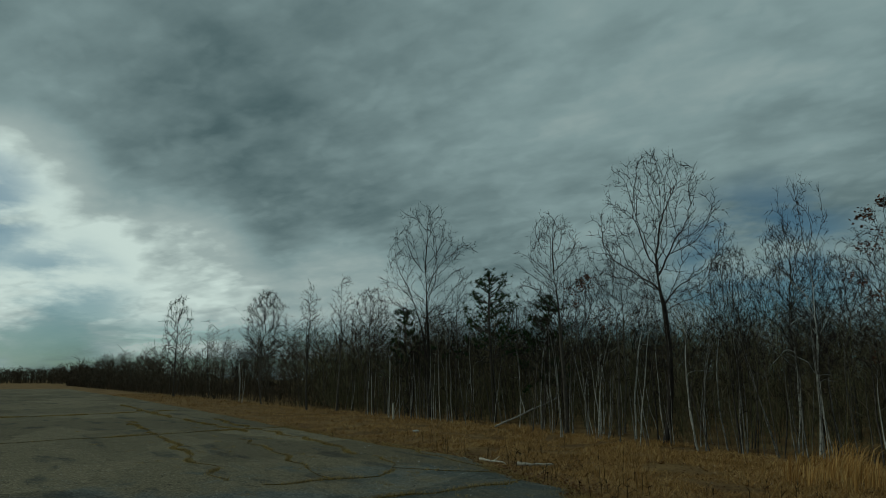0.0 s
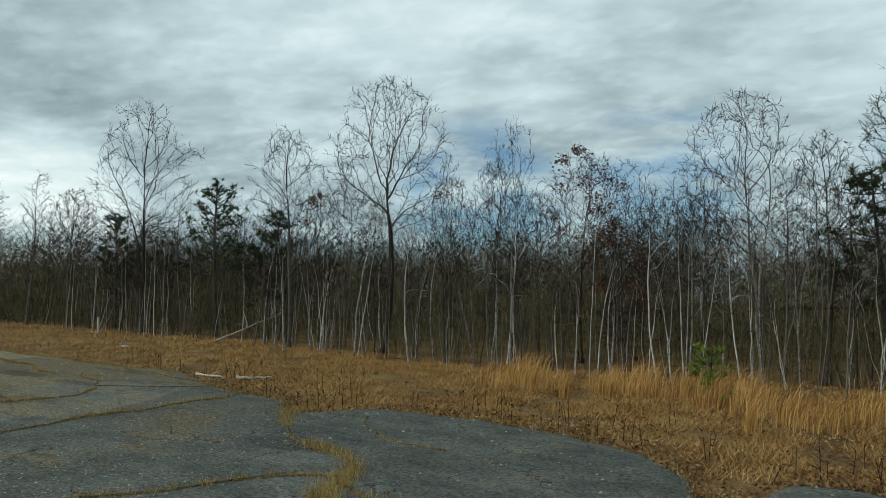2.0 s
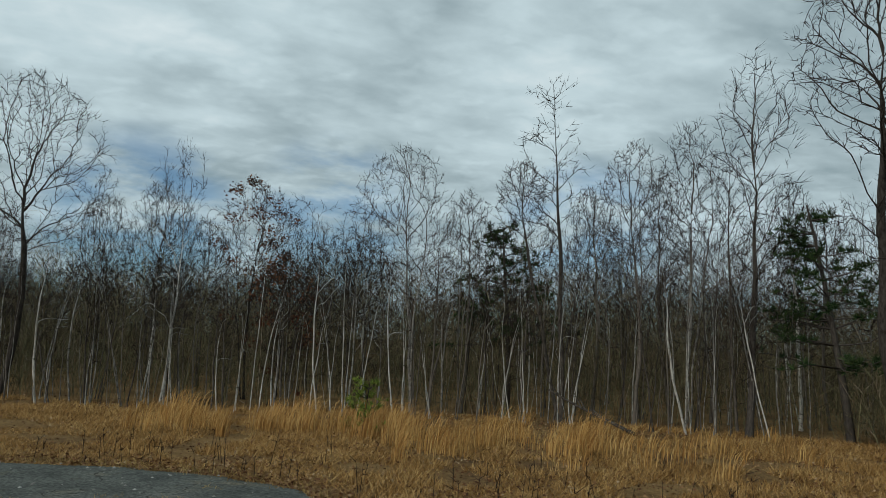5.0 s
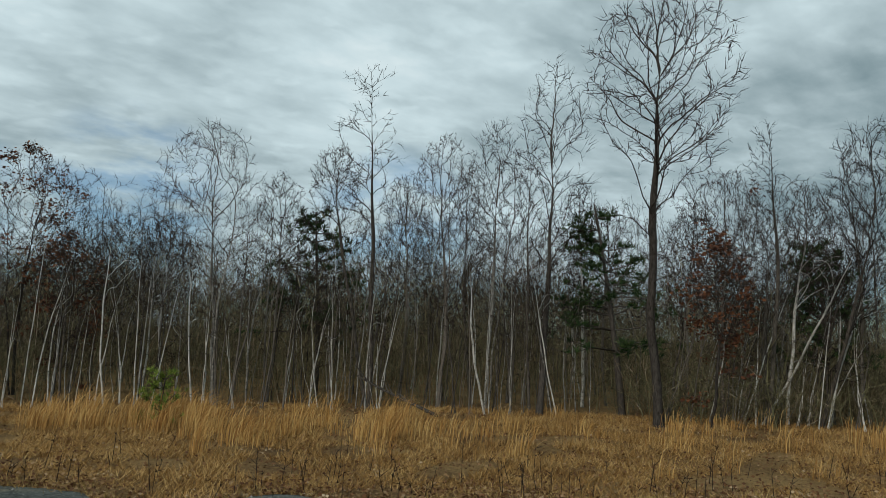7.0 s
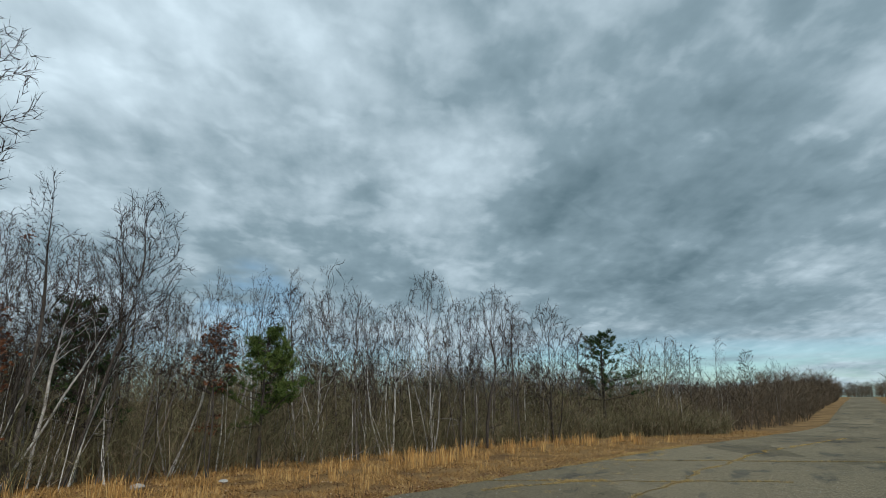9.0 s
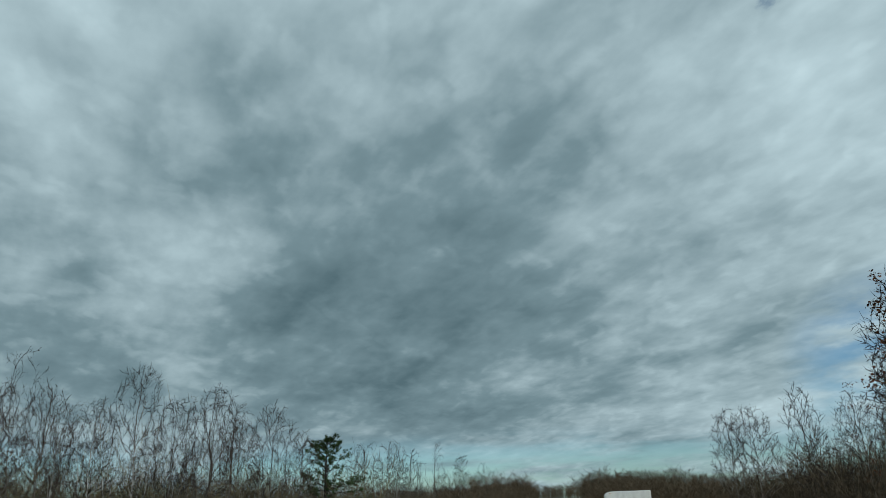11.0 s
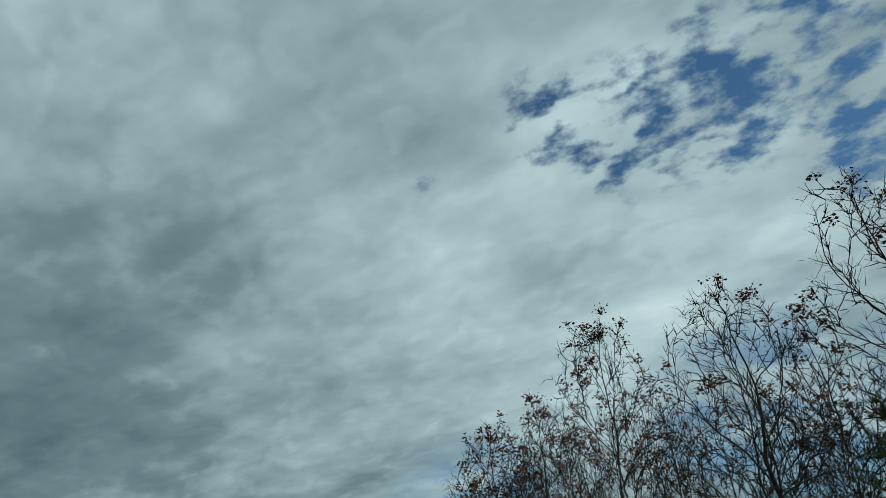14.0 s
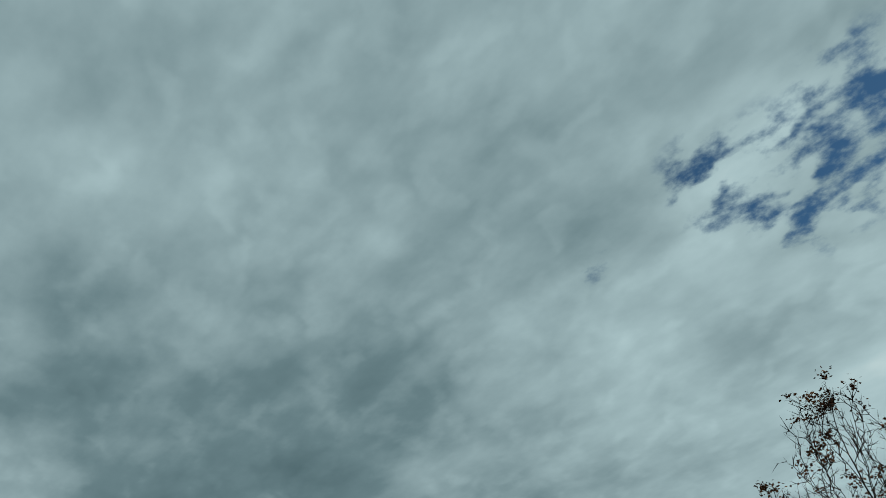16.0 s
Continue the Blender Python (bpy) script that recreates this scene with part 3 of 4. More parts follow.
def pine(h, seed, at, label, layered=False, mat=None, width=0.34, start=0.3, tufts=1.0):
    rng = random.Random(seed)
    trunk, needles = Shape(), Shape()
    stem = limb(Vector((0, 0, -0.1)), Vector((rng.uniform(-.05, .05), rng.uniform(-.05, .05), 1)), h + 0.1, 0.05, 0.04, 8, rng)
    trunk.tube(stem, [(0.017 * h) * (1 - 0.85 * i / 8) + 0.006 for i in range(9)], 6)
    whorls = int(5 + h * 1.7)
    for w in range(whorls):
        u = (w + rng.uniform(-0.2, 0.2)) / whorls
        t = min(0.98, start + (0.98 - start) * max(0, u))
        p, d = along(stem, t)
        for b in range(rng.randint(3, 5)):
            a = rng.uniform(0, math.tau)
            ln = h * width * (1.1 - 0.8 * u) * rng.uniform(0.5, 1.2)
            way = Vector((math.cos(a), math.sin(a), rng.uniform(-0.05, 0.25) if layered else 0.12 + 0.35 * u))
            pts = limb(p, way, ln, 0.03 if layered else 0.08, 0.14, 5, rng)
            trunk.tube(pts, [0.004 * h * (1 - 0.75 * i / 5) + 0.004 for i in range(6)], 3)
            spots = [along(pts, rng.uniform(0.5, 1.0))[0] for _ in range(int(5 * tufts))] + [pts[-1]]
            small = min(1.0, 0.45 + h * 0.14)
            for c in spots:
                ax = Vector((rng.gauss(0, 0.5), rng.gauss(0, 0.5), rng.gauss(0.6, 0.3)))
                c = c + Vector((rng.gauss(0, 0.09), rng.gauss(0, 0.09), rng.gauss(0, 0.05))) * small
                for _ in range(20):
                    e = (ax + Vector((rng.gauss(0, 0.8), rng.gauss(0, 0.8), rng.gauss(0, 0.7)))).normalized()
                    needles.sliver(c, c + e * rng.uniform(0.13, 0.24) * small, 0.024 * small)
    base = new("pine_tree")
    piece("trunk", trunk, BARK_DARK, base, smooth=True)
    piece("needles", needles, mat or NEEDLE, base)
    base.matrix_basis = pose(at[0], at[1], land(*at) - 0.02)
    return tagged(base, label, "pine tree")


def spot(az, dist):
    return (dist * math.sin(radians(az)), dist * math.cos(radians(az)))


def tall_to(el, dist):
    return EYE[2] + dist * math.tan(radians(el))


random.seed(5)
# direction of the crown, distance, elevation of its top and of its lowest limbs, its half width (degrees), form, bark, stems, leaves, twig weight, direction of the foot
NORTH = [
    (-78.5, 74, 6.4, 2.4, 1.2, "ascend", BARK_GREY, 2, 0, 2.4, -78.5), (-68.2, 42, 8.2, 3.6, 0.8, "tall", BARK_GREY, 2, 0, 1.6, -68.2), (-65.6, 40, 8.9, 3.8, 0.9, "tall", BARK_GREY, 2, 0, 1.5, -65.8),
    (-71.8, 52, 7.2, 2.6, 1.8, "fine", BARK_GREY, 2, 0, 1.9, -71.8), (-63.2, 38, 7.6, 3.0, 1.8, "fine", BARK_GREY, 2, 0, 1.6, -63.2),
    (-58.4, 33, 14.4, 5.6, 3.7, "ascend", BARK_GREY, 3, 0, 1.4, -58.0), (-47.6, 23.7, 13.7, 5.7, 3.0, "ascend", BARK_GREY, 1, 0, 1.15, -46.9),
    (-44.7, 27, 8.9, 3.4, 1.9, "fine", BARK_GREY, 2, 420, 1.2, -44.4), (-38.9, 20.5, 18.1, 7.9, 5.4, "spread", BARK_DARK, 1, 0, 1.2, -39.3),
    (-33.6, 24, 10.4, 3.6, 2.2, "fine", BARK_GREY, 2, 0, 1.1, -33.4), (-29.5, 23.5, 11.8, 4.4, 2.6, "fine", BARK_GREY, 3, 0, 1.1, -29.4), (-26.0, 24, 9.2, 3.4, 2.0, "fine", BARK_GREY, 2, 0, 1.1, -26.0),
    (-22.2, 19.8, 12.6, 4.6, 3.6, "fine", BARK_DARK, 2, 950, 1.0, -22.3), (-19.6, 18.6, 6.6, -1.0, 2.7, "birch", BARK_DARK, 2, 1500, 1.0, -19.9),
    (-15.6, 24, 8.6, 3.0, 2.8, "fine", BARK_GREY, 2, 0, 1.1, -15.6),
    (-9.9, 16.8, 16.2, 6.6, 4.6, "birch", BARK_BIRCH, 2, 0, 1.0, -8.8), (-13.0, 18.0, 9.0, 2.6, 2.4, "fine", BARK_BIRCH, 1, 0, 1.0, -12.4),
    (-4.3, 17.5, 12.8, 6.0, 2.4, "fine", BARK_GREY, 2, 0, 1.0, -4.6), (0.3, 16.8, 15.9, 10.0, 2.4, "fine", BARK_GREY, 1, 0, 1.0, 3.6),
    (2.8, 16.2, 22.6, 11.0, 2.8, "tall", BARK_GREY, 1, 0, 1.1, 3.8), (6.2, 18.2, 13.6, 6.4, 2.2, "fine", BARK_GREY, 2, 0, 1.0, 6.0),
    (9.5, 16.6, 17.2, 7.6, 2.8, "fine", BARK_GREY, 2, 0, 1.0, 9.4), (11.7, 17.8, 14.6, 6.0, 2.2, "fine", BARK_GREY, 1, 0, 1.0, 12.4), (14.1, 17.0, 17.9, 8.6, 2.8, "fine", BARK_BIRCH, 2, 0, 1.0, 13.4),
    (19.0, 15.9, 23.4, 8.2, 3.2, "ascend", BARK_DARK, 1, 0, 1.1, 17.9), (21.2, 18.6, 13.4, 5.8, 2.0, "fine", BARK_BIRCH, 1, 0, 1.0, 21.4),
    (23.6, 19.4, 11.6, 4.6, 2.0, "fine", BARK_GREY, 1, 0, 1.0, 23.4), (32.6, 17.4, 13.6, 5.4, 3.0, "fine", BARK_GREY, 2, 110, 1.0, 32.2), (30.2, 18.2, 11.4, 4.6, 2.2, "fine", BARK_GREY, 1, 60, 1.0, 29.8),
    (35.8, 16.8, 17.5, 9.4, 1.5, "tall", BARK_GREY, 1, 0, 1.0, 35.2), (32.0, 15.2, 8.4, 1.6, 2.4, "birch", BARK_DARK, 1, 1500, 1.0, 31.2),
    (38.2, 17.2, 12.4, 5.0, 2.2, "fine", BARK_BIRCH, 1, 0, 1.0, 36.6), (42.6, 17.0, 16.2, 6.2, 3.5, "fine", BARK_GREY, 2, 0, 1.0, 38.6), (45.0, 17.8, 8.8, 3.0, 2.2, "fine", BARK_GREY, 2, 0, 1.0, 43.8),
    (48.6, 17.8, 6.0, 1.6, 1.7, "fine", BARK_DARK, 2, 620, 1.0, 48.6),
    (54.4, 22, 9.5, 2.4, 2.3, "fine", BARK_BIRCH, 3, 0, 1.1, 55.4), (57.2, 22.6, 9.2, 2.2, 1.7, "fine", BARK_BIRCH, 2, 0, 1.1, 57.4), (60.0, 22.5, 9.2, 2.2, 2.1, "fine", BARK_GREY, 2, 0, 1.1, 60.2), (63.2, 24.5, 8.4, 2.0, 1.7, "fine", BARK_BIRCH, 2, 0, 1.1, 63.0),
    (65.9, 26, 11.0, 2.2, 2.5, "fine", BARK_BIRCH, 3, 0, 1.2, 66.2), (68.6, 27, 8.6, 2.2, 1.8, "fine", BARK_GREY, 2, 0, 1.2, 68.6), (71.6, 28, 9.6, 2.6, 2.3, "spread", BARK_DARK, 1, 0, 1.3, 70.8), (73.6, 31, 7.4, 1.8, 1.6, "fine", BARK_GREY, 2, 0, 1.3, 73.6),
    (76.0, 33, 8.3, 1.5, 2.0, "fine", BARK_DARK, 3, 0, 1.4, 76.2), (78.4, 37, 6.2, 1.4, 1.4, "fine", BARK_GREY, 2, 0, 1.5, 78.4), (83.4, 48, 5.4, 1.4, 1.2, "tall", BARK_GREY, 3, 0, 1.7, 83.5),
    (85.4, 50, 5.5, 1.5, 1.2, "tall", BARK_GREY, 3, 0, 1.7, 85.6), (87.2, 54, 4.9, 1.5, 1.1, "tall", BARK_GREY, 3, 0, 1.8, 87.2), (91.3, 72, 4.4, 2.0, 0.7, "tall", BARK_GREY, 1, 0, 2.0, 91.2),
]
SOUTH = [
    (112.2, 46, 6.4, 1.8, 1.4, "fine", BARK_GREY, 3, 0, 1.9, 112.3), (113.9, 45, 6.4, 1.8, 1.9, "fine", BARK_GREY, 2, 0, 1.9, 114.0), (117.4, 41, 7.9, 2.0, 1.4, "fine", BARK_GREY, 2, 0, 1.9, 117.3),
    (120.9, 36, 6.8, 1.8, 1.6, "fine", BARK_GREY, 2, 60, 1.4, 121.0), (123.4, 34, 6.2, 1.6, 1.6, "fine", BARK_GREY, 2, 60, 1.4, 123.4),
    (126.3, 21, 15.0, 5.2, 3.9, "fine", BARK_BACKLIT, 1, 620, 1.9, 126.8), (130.5, 20, 16.6, 8.0, 2.2, "fine", BARK_BACKLIT, 1, 330, 1.9, 130.4), (129.0, 23, 11.8, 4.4, 2.6, "fine", BARK_BACKLIT, 1, 160, 1.4, 129.0),
    (136.6, 17.4, 22.1, 9.6, 4.6, "fine", BARK_BACKLIT, 2, 520, 1.9, 136.4), (133.4, 19.5, 14.2, 6.0, 2.8, "fine", BARK_BACKLIT, 1, 130, 1.4, 133.4), (140.6, 18.4, 15.8, 6.4, 2.8, "fine", BARK_BACKLIT, 1, 120, 1.4, 140.6),
    (147.2, 15.8, 23.4, 9.6, 6.2, "spread", BARK_BACKLIT, 3, 130, 1.9, 147.0), (152.6, 16.4, 20.0, 8.0, 3.2, "fine", BARK_BACKLIT, 1, 300, 1.9, 152.4),
    (159.8, 14.4, 27.7, 11.0, 5.6, "ascend", BARK_BACKLIT, 2, 110, 1.9, 159.4), (165.4, 15.2, 23.0, 9.0, 4.0, "fine", BARK_BACKLIT, 2, 160, 1.9, 165.2), (170.4, 14.5, 25.4, 10.0, 5.0, "spread", BARK_BACKLIT, 2, 160, 1.9, 170.2),
    (177.5, 14, 28.5, 11.0, 5.4, "ascend", BARK_BACKLIT, 2, 200, 1.9, 177), (185, 14, 27.0, 10.0, 6.0, "spread", BARK_BACKLIT, 2, 60, 1.9, 185),
]
rng = random.Random(9)
for az in range(125, 187, 4):               # the second row across the pavement
    SOUTH.append((az + rng.uniform(-1, 1), 19.5 - 0.06 * (az - 125), (9.5 if az < 133 else 12.5) + rng.uniform(0, 3.5), 4.0, rng.uniform(2.6, 4.0), "fine", BARK_BACKLIT, rng.randint(1, 3), 120, 1.9, az))
for n, (az, dist, el, under, wide, form, mat, stems, leaves, thick, foot) in enumerate(NORTH + SOUTH):
    far = "standing behind dry grass" if n < len(NORTH) else "across the pavement"
    words = LABELS[form] if not leaves else "dark oak holding withered russet leaves"
    here, over = spot(foot, dist), spot(az, dist)
    tree(form, tall_to(el, dist), 100 + n, mat, here, leaves=leaves, stems=stems, thick=thick * (1.12 if n < len(NORTH) else 1.0), label=words + " " + far, lean=0.02,
         half=dist * math.tan(radians(wide)), low=max(0.9, tall_to(under - (el - under) * (0.22 if n < len(NORTH) else 0.5), dist)), shift=(over[0] - here[0], over[1] - here[1]), tufts=n >= len(NORTH))

# the tallest tree, with a stout forked trunk
tree("great", tall_to(28.3, 15.3), 77, BARK_DARK, spot(27.4, 15.3), label="tallest bare tree with stout trunk and upswept limbs", thick=1.5, lean=0.01, half=1.62, low=tall_to(12.8, 15.3), shift=(0.13, -0.07))

pine(tall_to(9.0, 29), 1, spot(-52.7, 29), "small dark pitch pine standing among bare trees", start=0.4, width=0.34)
pine(tall_to(6.2, 38), 7, spot(-60.0, 38), "low dark pine half hidden behind bare trees", width=0.3)
pine(tall_to(7.2, 28), 8, spot(-48.7, 28), "low dark pine half hidden behind bare trees", width=0.3)
pine(tall_to(10.0, 19), 2, spot(-0.8, 19), "dark pine hidden among bare trees", layered=True, start=0.35)
pine(tall_to(11.9, 17), 3, spot(24.6, 17), "dark layered pine beside the tallest tree", layered=True, start=0.3, width=0.3)
pine(tall_to(7.9, 18.5), 4, spot(39.5, 18.5), "dark pine hidden behind leaning birches", width=0.3)
pine(tall_to(5.6, 19.5), 5, spot(52.3, 19.5), "bushy green young pitch pine", start=0.34, width=0.44, mat=NEEDLE_BRIGHT, tufts=2.2)
pine(tall_to(5.9, 42), 6, spot(80.4, 42), "dark green rounded pine above brush", start=0.35, width=0.42, tufts=2.0)
pine(tall_to(14.0, 15), 9, spot(158.0, 15), "dark pine beneath bare oaks across the pavement", start=0.3)

# repeats along the wood's edge
KINDS = []
for k, (form, h, mat, stems) in enumerate([
    ("sapling", 4.6, BARK_GREY, 1), ("sapling", 4.2, BARK_BIRCH, 2), ("sapling", 5.0, BARK_GREY, 2), ("sapling", 3.8, BARK_DARK, 1),
    ("pole", 4.8, BARK_BIRCH, 1), ("pole", 5.2, BARK_BIRCH, 2), ("pole", 4.6, BARK_GREY, 2),
    ("wood", 6.0, BARK_GREY, 1), ("wood", 5.6, BARK_DARK, 1), ("wood", 5.8, BARK_BIRCH, 1), ("wood", 5.2, BARK_GREY, 2), ("tall", 6.2, BARK_GREY, 1),
    ("stick", 4.0, BARK_BIRCH, 1), ("stick", 4.6, BARK_GREY, 2), ("stick", 3.6, BARK_BIRCH, 2), ("stick", 4.3, BARK_GREY, 1),
]):
    KINDS.append((tree(form, h, 300 + k, mat, group="trees of the wood's edge", stems=stems, thick=1.0 if form != "wood" else 1.25, lean=0.08, label=LABELS[form] + (", white bark" if mat == BARK_BIRCH else "")), h))
rng = random.Random(11)
used = set()
# directions kept open towards trees that stand free: direction, half width, as far as
CLEAR = [(52.3, 2.6, 20), (31.8, 2.6, 15.8), (24.6, 2.2, 17.5), (-52.7, 2.0, 27), (48.4, 1.6, 18), (-13, 1.2, 14), (27.6, 1.0, 15.5)]
NEAR, WOOD, ALL = 225, 385, 445
for n in range(-200, ALL):
    if n < 0:                           # thin stems standing in front
        x = rng.uniform(-32, 34)
        y = lerp(WOOD_EDGE, x) + rng.uniform(-0.2, 1.4)
        i = rng.choice([12, 13, 12, 15, 14, 14])
    elif n < NEAR:                        # saplings and pale trunks at the edge
        x = rng.uniform(-34, 36) if n < 180 else rng.uniform(-80, 60)
        y = lerp(WOOD_EDGE, x) + 0.2 + abs(rng.gauss(0, 1.5))
        i = rng.choice([4, 5, 6, 1, 0, 2, 4, 6, 0, 1])
    elif n < WOOD:                      # the wood behind them
        x = rng.uniform(-36, 36) if n < 325 else rng.uniform(0, 18) if n < 352 else rng.choice([rng.uniform(-95, -36), rng.uniform(36, 75)])
        y = lerp(WOOD_EDGE, x) + 0.8 + rng.random() ** 1.2 * 8
        i = rng.choice([7, 8, 9, 10, 11, 7, 8, 10])
    else:                               # across the pavement
        x = rng.uniform(-30, 62)
        y = lerp(SOUTH_EDGE, x) - 0.5 - abs(rng.gauss(0, 3.0))
        i = rng.choice([7, 8, 10, 8, 0, 3])
    if any(abs(math.degrees(math.atan2(x, y)) - az) < w and math.hypot(x, y) < d for az, w, d in CLEAR):
        continue
    if n < NEAR and 15 < x < 40 and rng.random() < 0.55:
        continue
    k = rng.uniform(0.62, 1.12) if n < NEAR else rng.uniform(0.78, 1.20)
    lean = (10 if 9 < x < 26 else 5) if n < NEAR else 3
    slim = k * rng.uniform(0.62, 1.05)
    m = pose(x, y, land(x, y) - 0.02, rng.gauss(0, lean), rng.gauss(13 if n < NEAR and 7 < x < 14 else 0, lean), 0) @ pose(0, 0, 0, 0, 0, rng.uniform(0, 360)) @ Matrix.Diagonal((slim, slim, k, 1))
    if i in used:
        copy_thing(KINDS[i][0], m)
    else:
        used.add(i)
        KINDS[i][0].matrix_basis = m
for i, (ob, _) in enumerate(KINDS):
    if i not in used:
        ob.matrix_basis = pose(-8 - i, 19, land(-8 - i, 19))


# ------------------------------------------------------------------ brush and far woods
def thicket(name, label, count, pick, tall, seed, weight=1.0, mat=BRUSH):
    rng = random.Random(seed)
    s = Shape()
    for _ in range(count):
        x, y = pick(rng)
        far = max(1.0, math.hypot(x, y) / 22) * weight
        h = tall(x, y, rng)
        p = Vector((x, y, land(x, y) - 0.05))
        d = Vector((rng.gauss(0, 0.22), rng.gauss(0, 0.22), 1)).normalized()
        bow = Vector((rng.gauss(0, 0.14), rng.gauss(0, 0.14), -0.06)) * h
        stem = [p, p + d * h * 0.4, p + d * h * 0.75 + bow * 0.4, p + d * h + bow]
        s.blade(stem, 0.017 * far, Vector((rng.gauss(0, 1), rng.gauss(0, 1), 0.1)))
        for _ in range(11):
            a, e = along(stem, rng.uniform(0.08, 0.97))
            e = (e * 0.7 + Vector((rng.gauss(0, 0.7), rng.gauss(0, 0.7), rng.uniform(-0.3, 0.6)))).normalized()
            b = a + e * rng.uniform(0.3, 0.9) * (0.5 + h * 0.10)
            s.sliver(a, b, 0.014 * far)
            c = a.lerp(b, 0.5)
            s.sliver(c, c + (e + Vector((rng.gauss(0, 0.6), rng.gauss(0, 0.6), rng.gauss(0, 0.6)))) * 0.4, 0.011 * far)
    tagged(piece(name, s, mat, None, label), "", "brush", "", "stuff")


def north_strip(x0, x1, d0, d1):
    def pick(rng):
        x = rng.uniform(x0, x1)
        return x, lerp(WOOD_EDGE, x) + d0 + (d1 - d0) * rng.random() ** 1.3
    return pick


def south_strip(x0, x1, d0, d1):
    def pick(rng):
        x = rng.uniform(x0, x1)
        return x, lerp(SOUTH_EDGE, x) - d0 - (d1 - d0) * rng.random()
    return pick


def patchy(lo, hi):
    return lambda x, y, r: (lo + (hi - lo) * r.random() ** 1.5) * (0.8 + 0.55 * noise.noise((x * 0.22, y * 0.22, 7)))


thicket("underbrush", "tangled grey-brown bare brush under the trees", 9800, north_strip(-45, 48, 1.3, 20), patchy(1.0, 6.2), 21, 0.9)
thicket("underbrush", "low dense brown brush edging the dry grass", 2300, north_strip(7, 52, -0.1, 3.5), patchy(0.7, 2.9), 25, 0.9)
thicket("far_underbrush", "dense brown bare brush in the distance", 3200, north_strip(-220, -40, 0.3, 14), patchy(1.0, 4.4), 22, 0.9, FAR_BACKLIT_BRUSH)
thicket("far_underbrush", "dense brown bare brush in the distance", 2600, north_strip(42, 220, 0.3, 14), patchy(0.8, 4.2), 23, 0.9, FAR_BACKLIT_BRUSH)
# near brush, made a silhouette by the darker twig colour
thicket("underbrush", "tangled bare brush across the pavement", 6000, south_strip(-30, 75, 0.3, 12), patchy(1.6, 6.4), 24, 1.2, FAR_BACKLIT_BRUSH)


thicket("far_underbrush", "dark brush closing the far end of the runway", 700, lambda r: (r.uniform(-350, -326), r.uniform(-70, 60)), patchy(2.0, 8.0), 26, 0.7, FAR_BACKLIT_BRUSH)
thicket("far_underbrush", "dark brush closing the far end of the runway", 500, lambda r: (r.uniform(330, 350), r.uniform(-120, 30)), patchy(2.0, 8.0), 27, 0.7, FAR_BACKLIT_BRUSH)


def far_woods():
    """Woods closing the view behind the brush and at both ends: many bare rounded crowns."""
    rng = random.Random(31)
    s = Shape()
    for n in range(6300):
        side = rng.random()
        if side < 0.48:
            x = rng.gauss(0, 42)
            y = lerp(WOOD_EDGE, x) + rng.uniform(9, 38)
        elif side < 0.64:
            x = -40 - 290 * rng.random() ** 1.5 if rng.random() < 0.5 else 42 + 280 * rng.random() ** 1.5
            y = lerp(WOOD_EDGE, x) + rng.uniform(1, 18)
        elif side < 0.85:
            x = rng.uniform(-330, 330) if rng.random() < 0.35 else rng.uniform(45, 200)
            y = lerp(SOUTH_EDGE, x) - rng.uniform(4, 30)
        elif side < 0.93:
            x, y = rng.uniform(-420, -330), rng.uniform(-60, 60)
        else:
            x, y = rng.uniform(330, 420), rng.uniform(-110, 40)
        near = abs(x) < 40
        if 22 < x < 40 and y < lerp(WOOD_EDGE, x) + 40 and y > 0 and rng.random() < 0.4:
            continue
        h = (rng.uniform(3.8, 6.4) if near else rng.uniform(3.2, 5.2) if 0 < x < 160 else rng.uniform(5.0, 8.2)) + 1.2 * noise.noise((x * 0.05, y * 0.05, 0))
        p = Vector((x, y, land(x, y)))
        far = max(1.0, math.hypot(x, y) / 32)
        top = p + Vector((rng.gauss(0, .3), rng.gauss(0, .3), h * 0.85))
        s.sliver(p, top, 0.028 * far)
        w = h * rng.uniform(0.16, 0.30)
        for _ in range(22):
            u = rng.uniform(0.10, 0.97)
            a = p.lerp(top, u)
            t = rng.uniform(0, math.tau)
            reach = w * (1.25 - abs(u - 0.5)) * rng.uniform(0.5, 1.3)
            b = a + Vector((math.cos(t) * reach, math.sin(t) * reach, rng.uniform(0.25, 0.9) * (0.4 + reach)))
            s.sliver(a, b, 0.019 * far)
            for _ in range(2):
                c = a.lerp(b, rng.uniform(0.25, 0.8))
                e = (b - a).normalized() + Vector((rng.gauss(0, 0.6), rng.gauss(0, 0.6), rng.gauss(0.1, 0.5)))
                s.sliver(c, c + e * rng.uniform(0.3, 0.7), 0.015 * far)
    tagged(piece("far_woods", s, FAR_BACKLIT_BRUSH, None, "distant brown leafless woods along the runway"), "", "woods", "", "stuff")


far_woods()


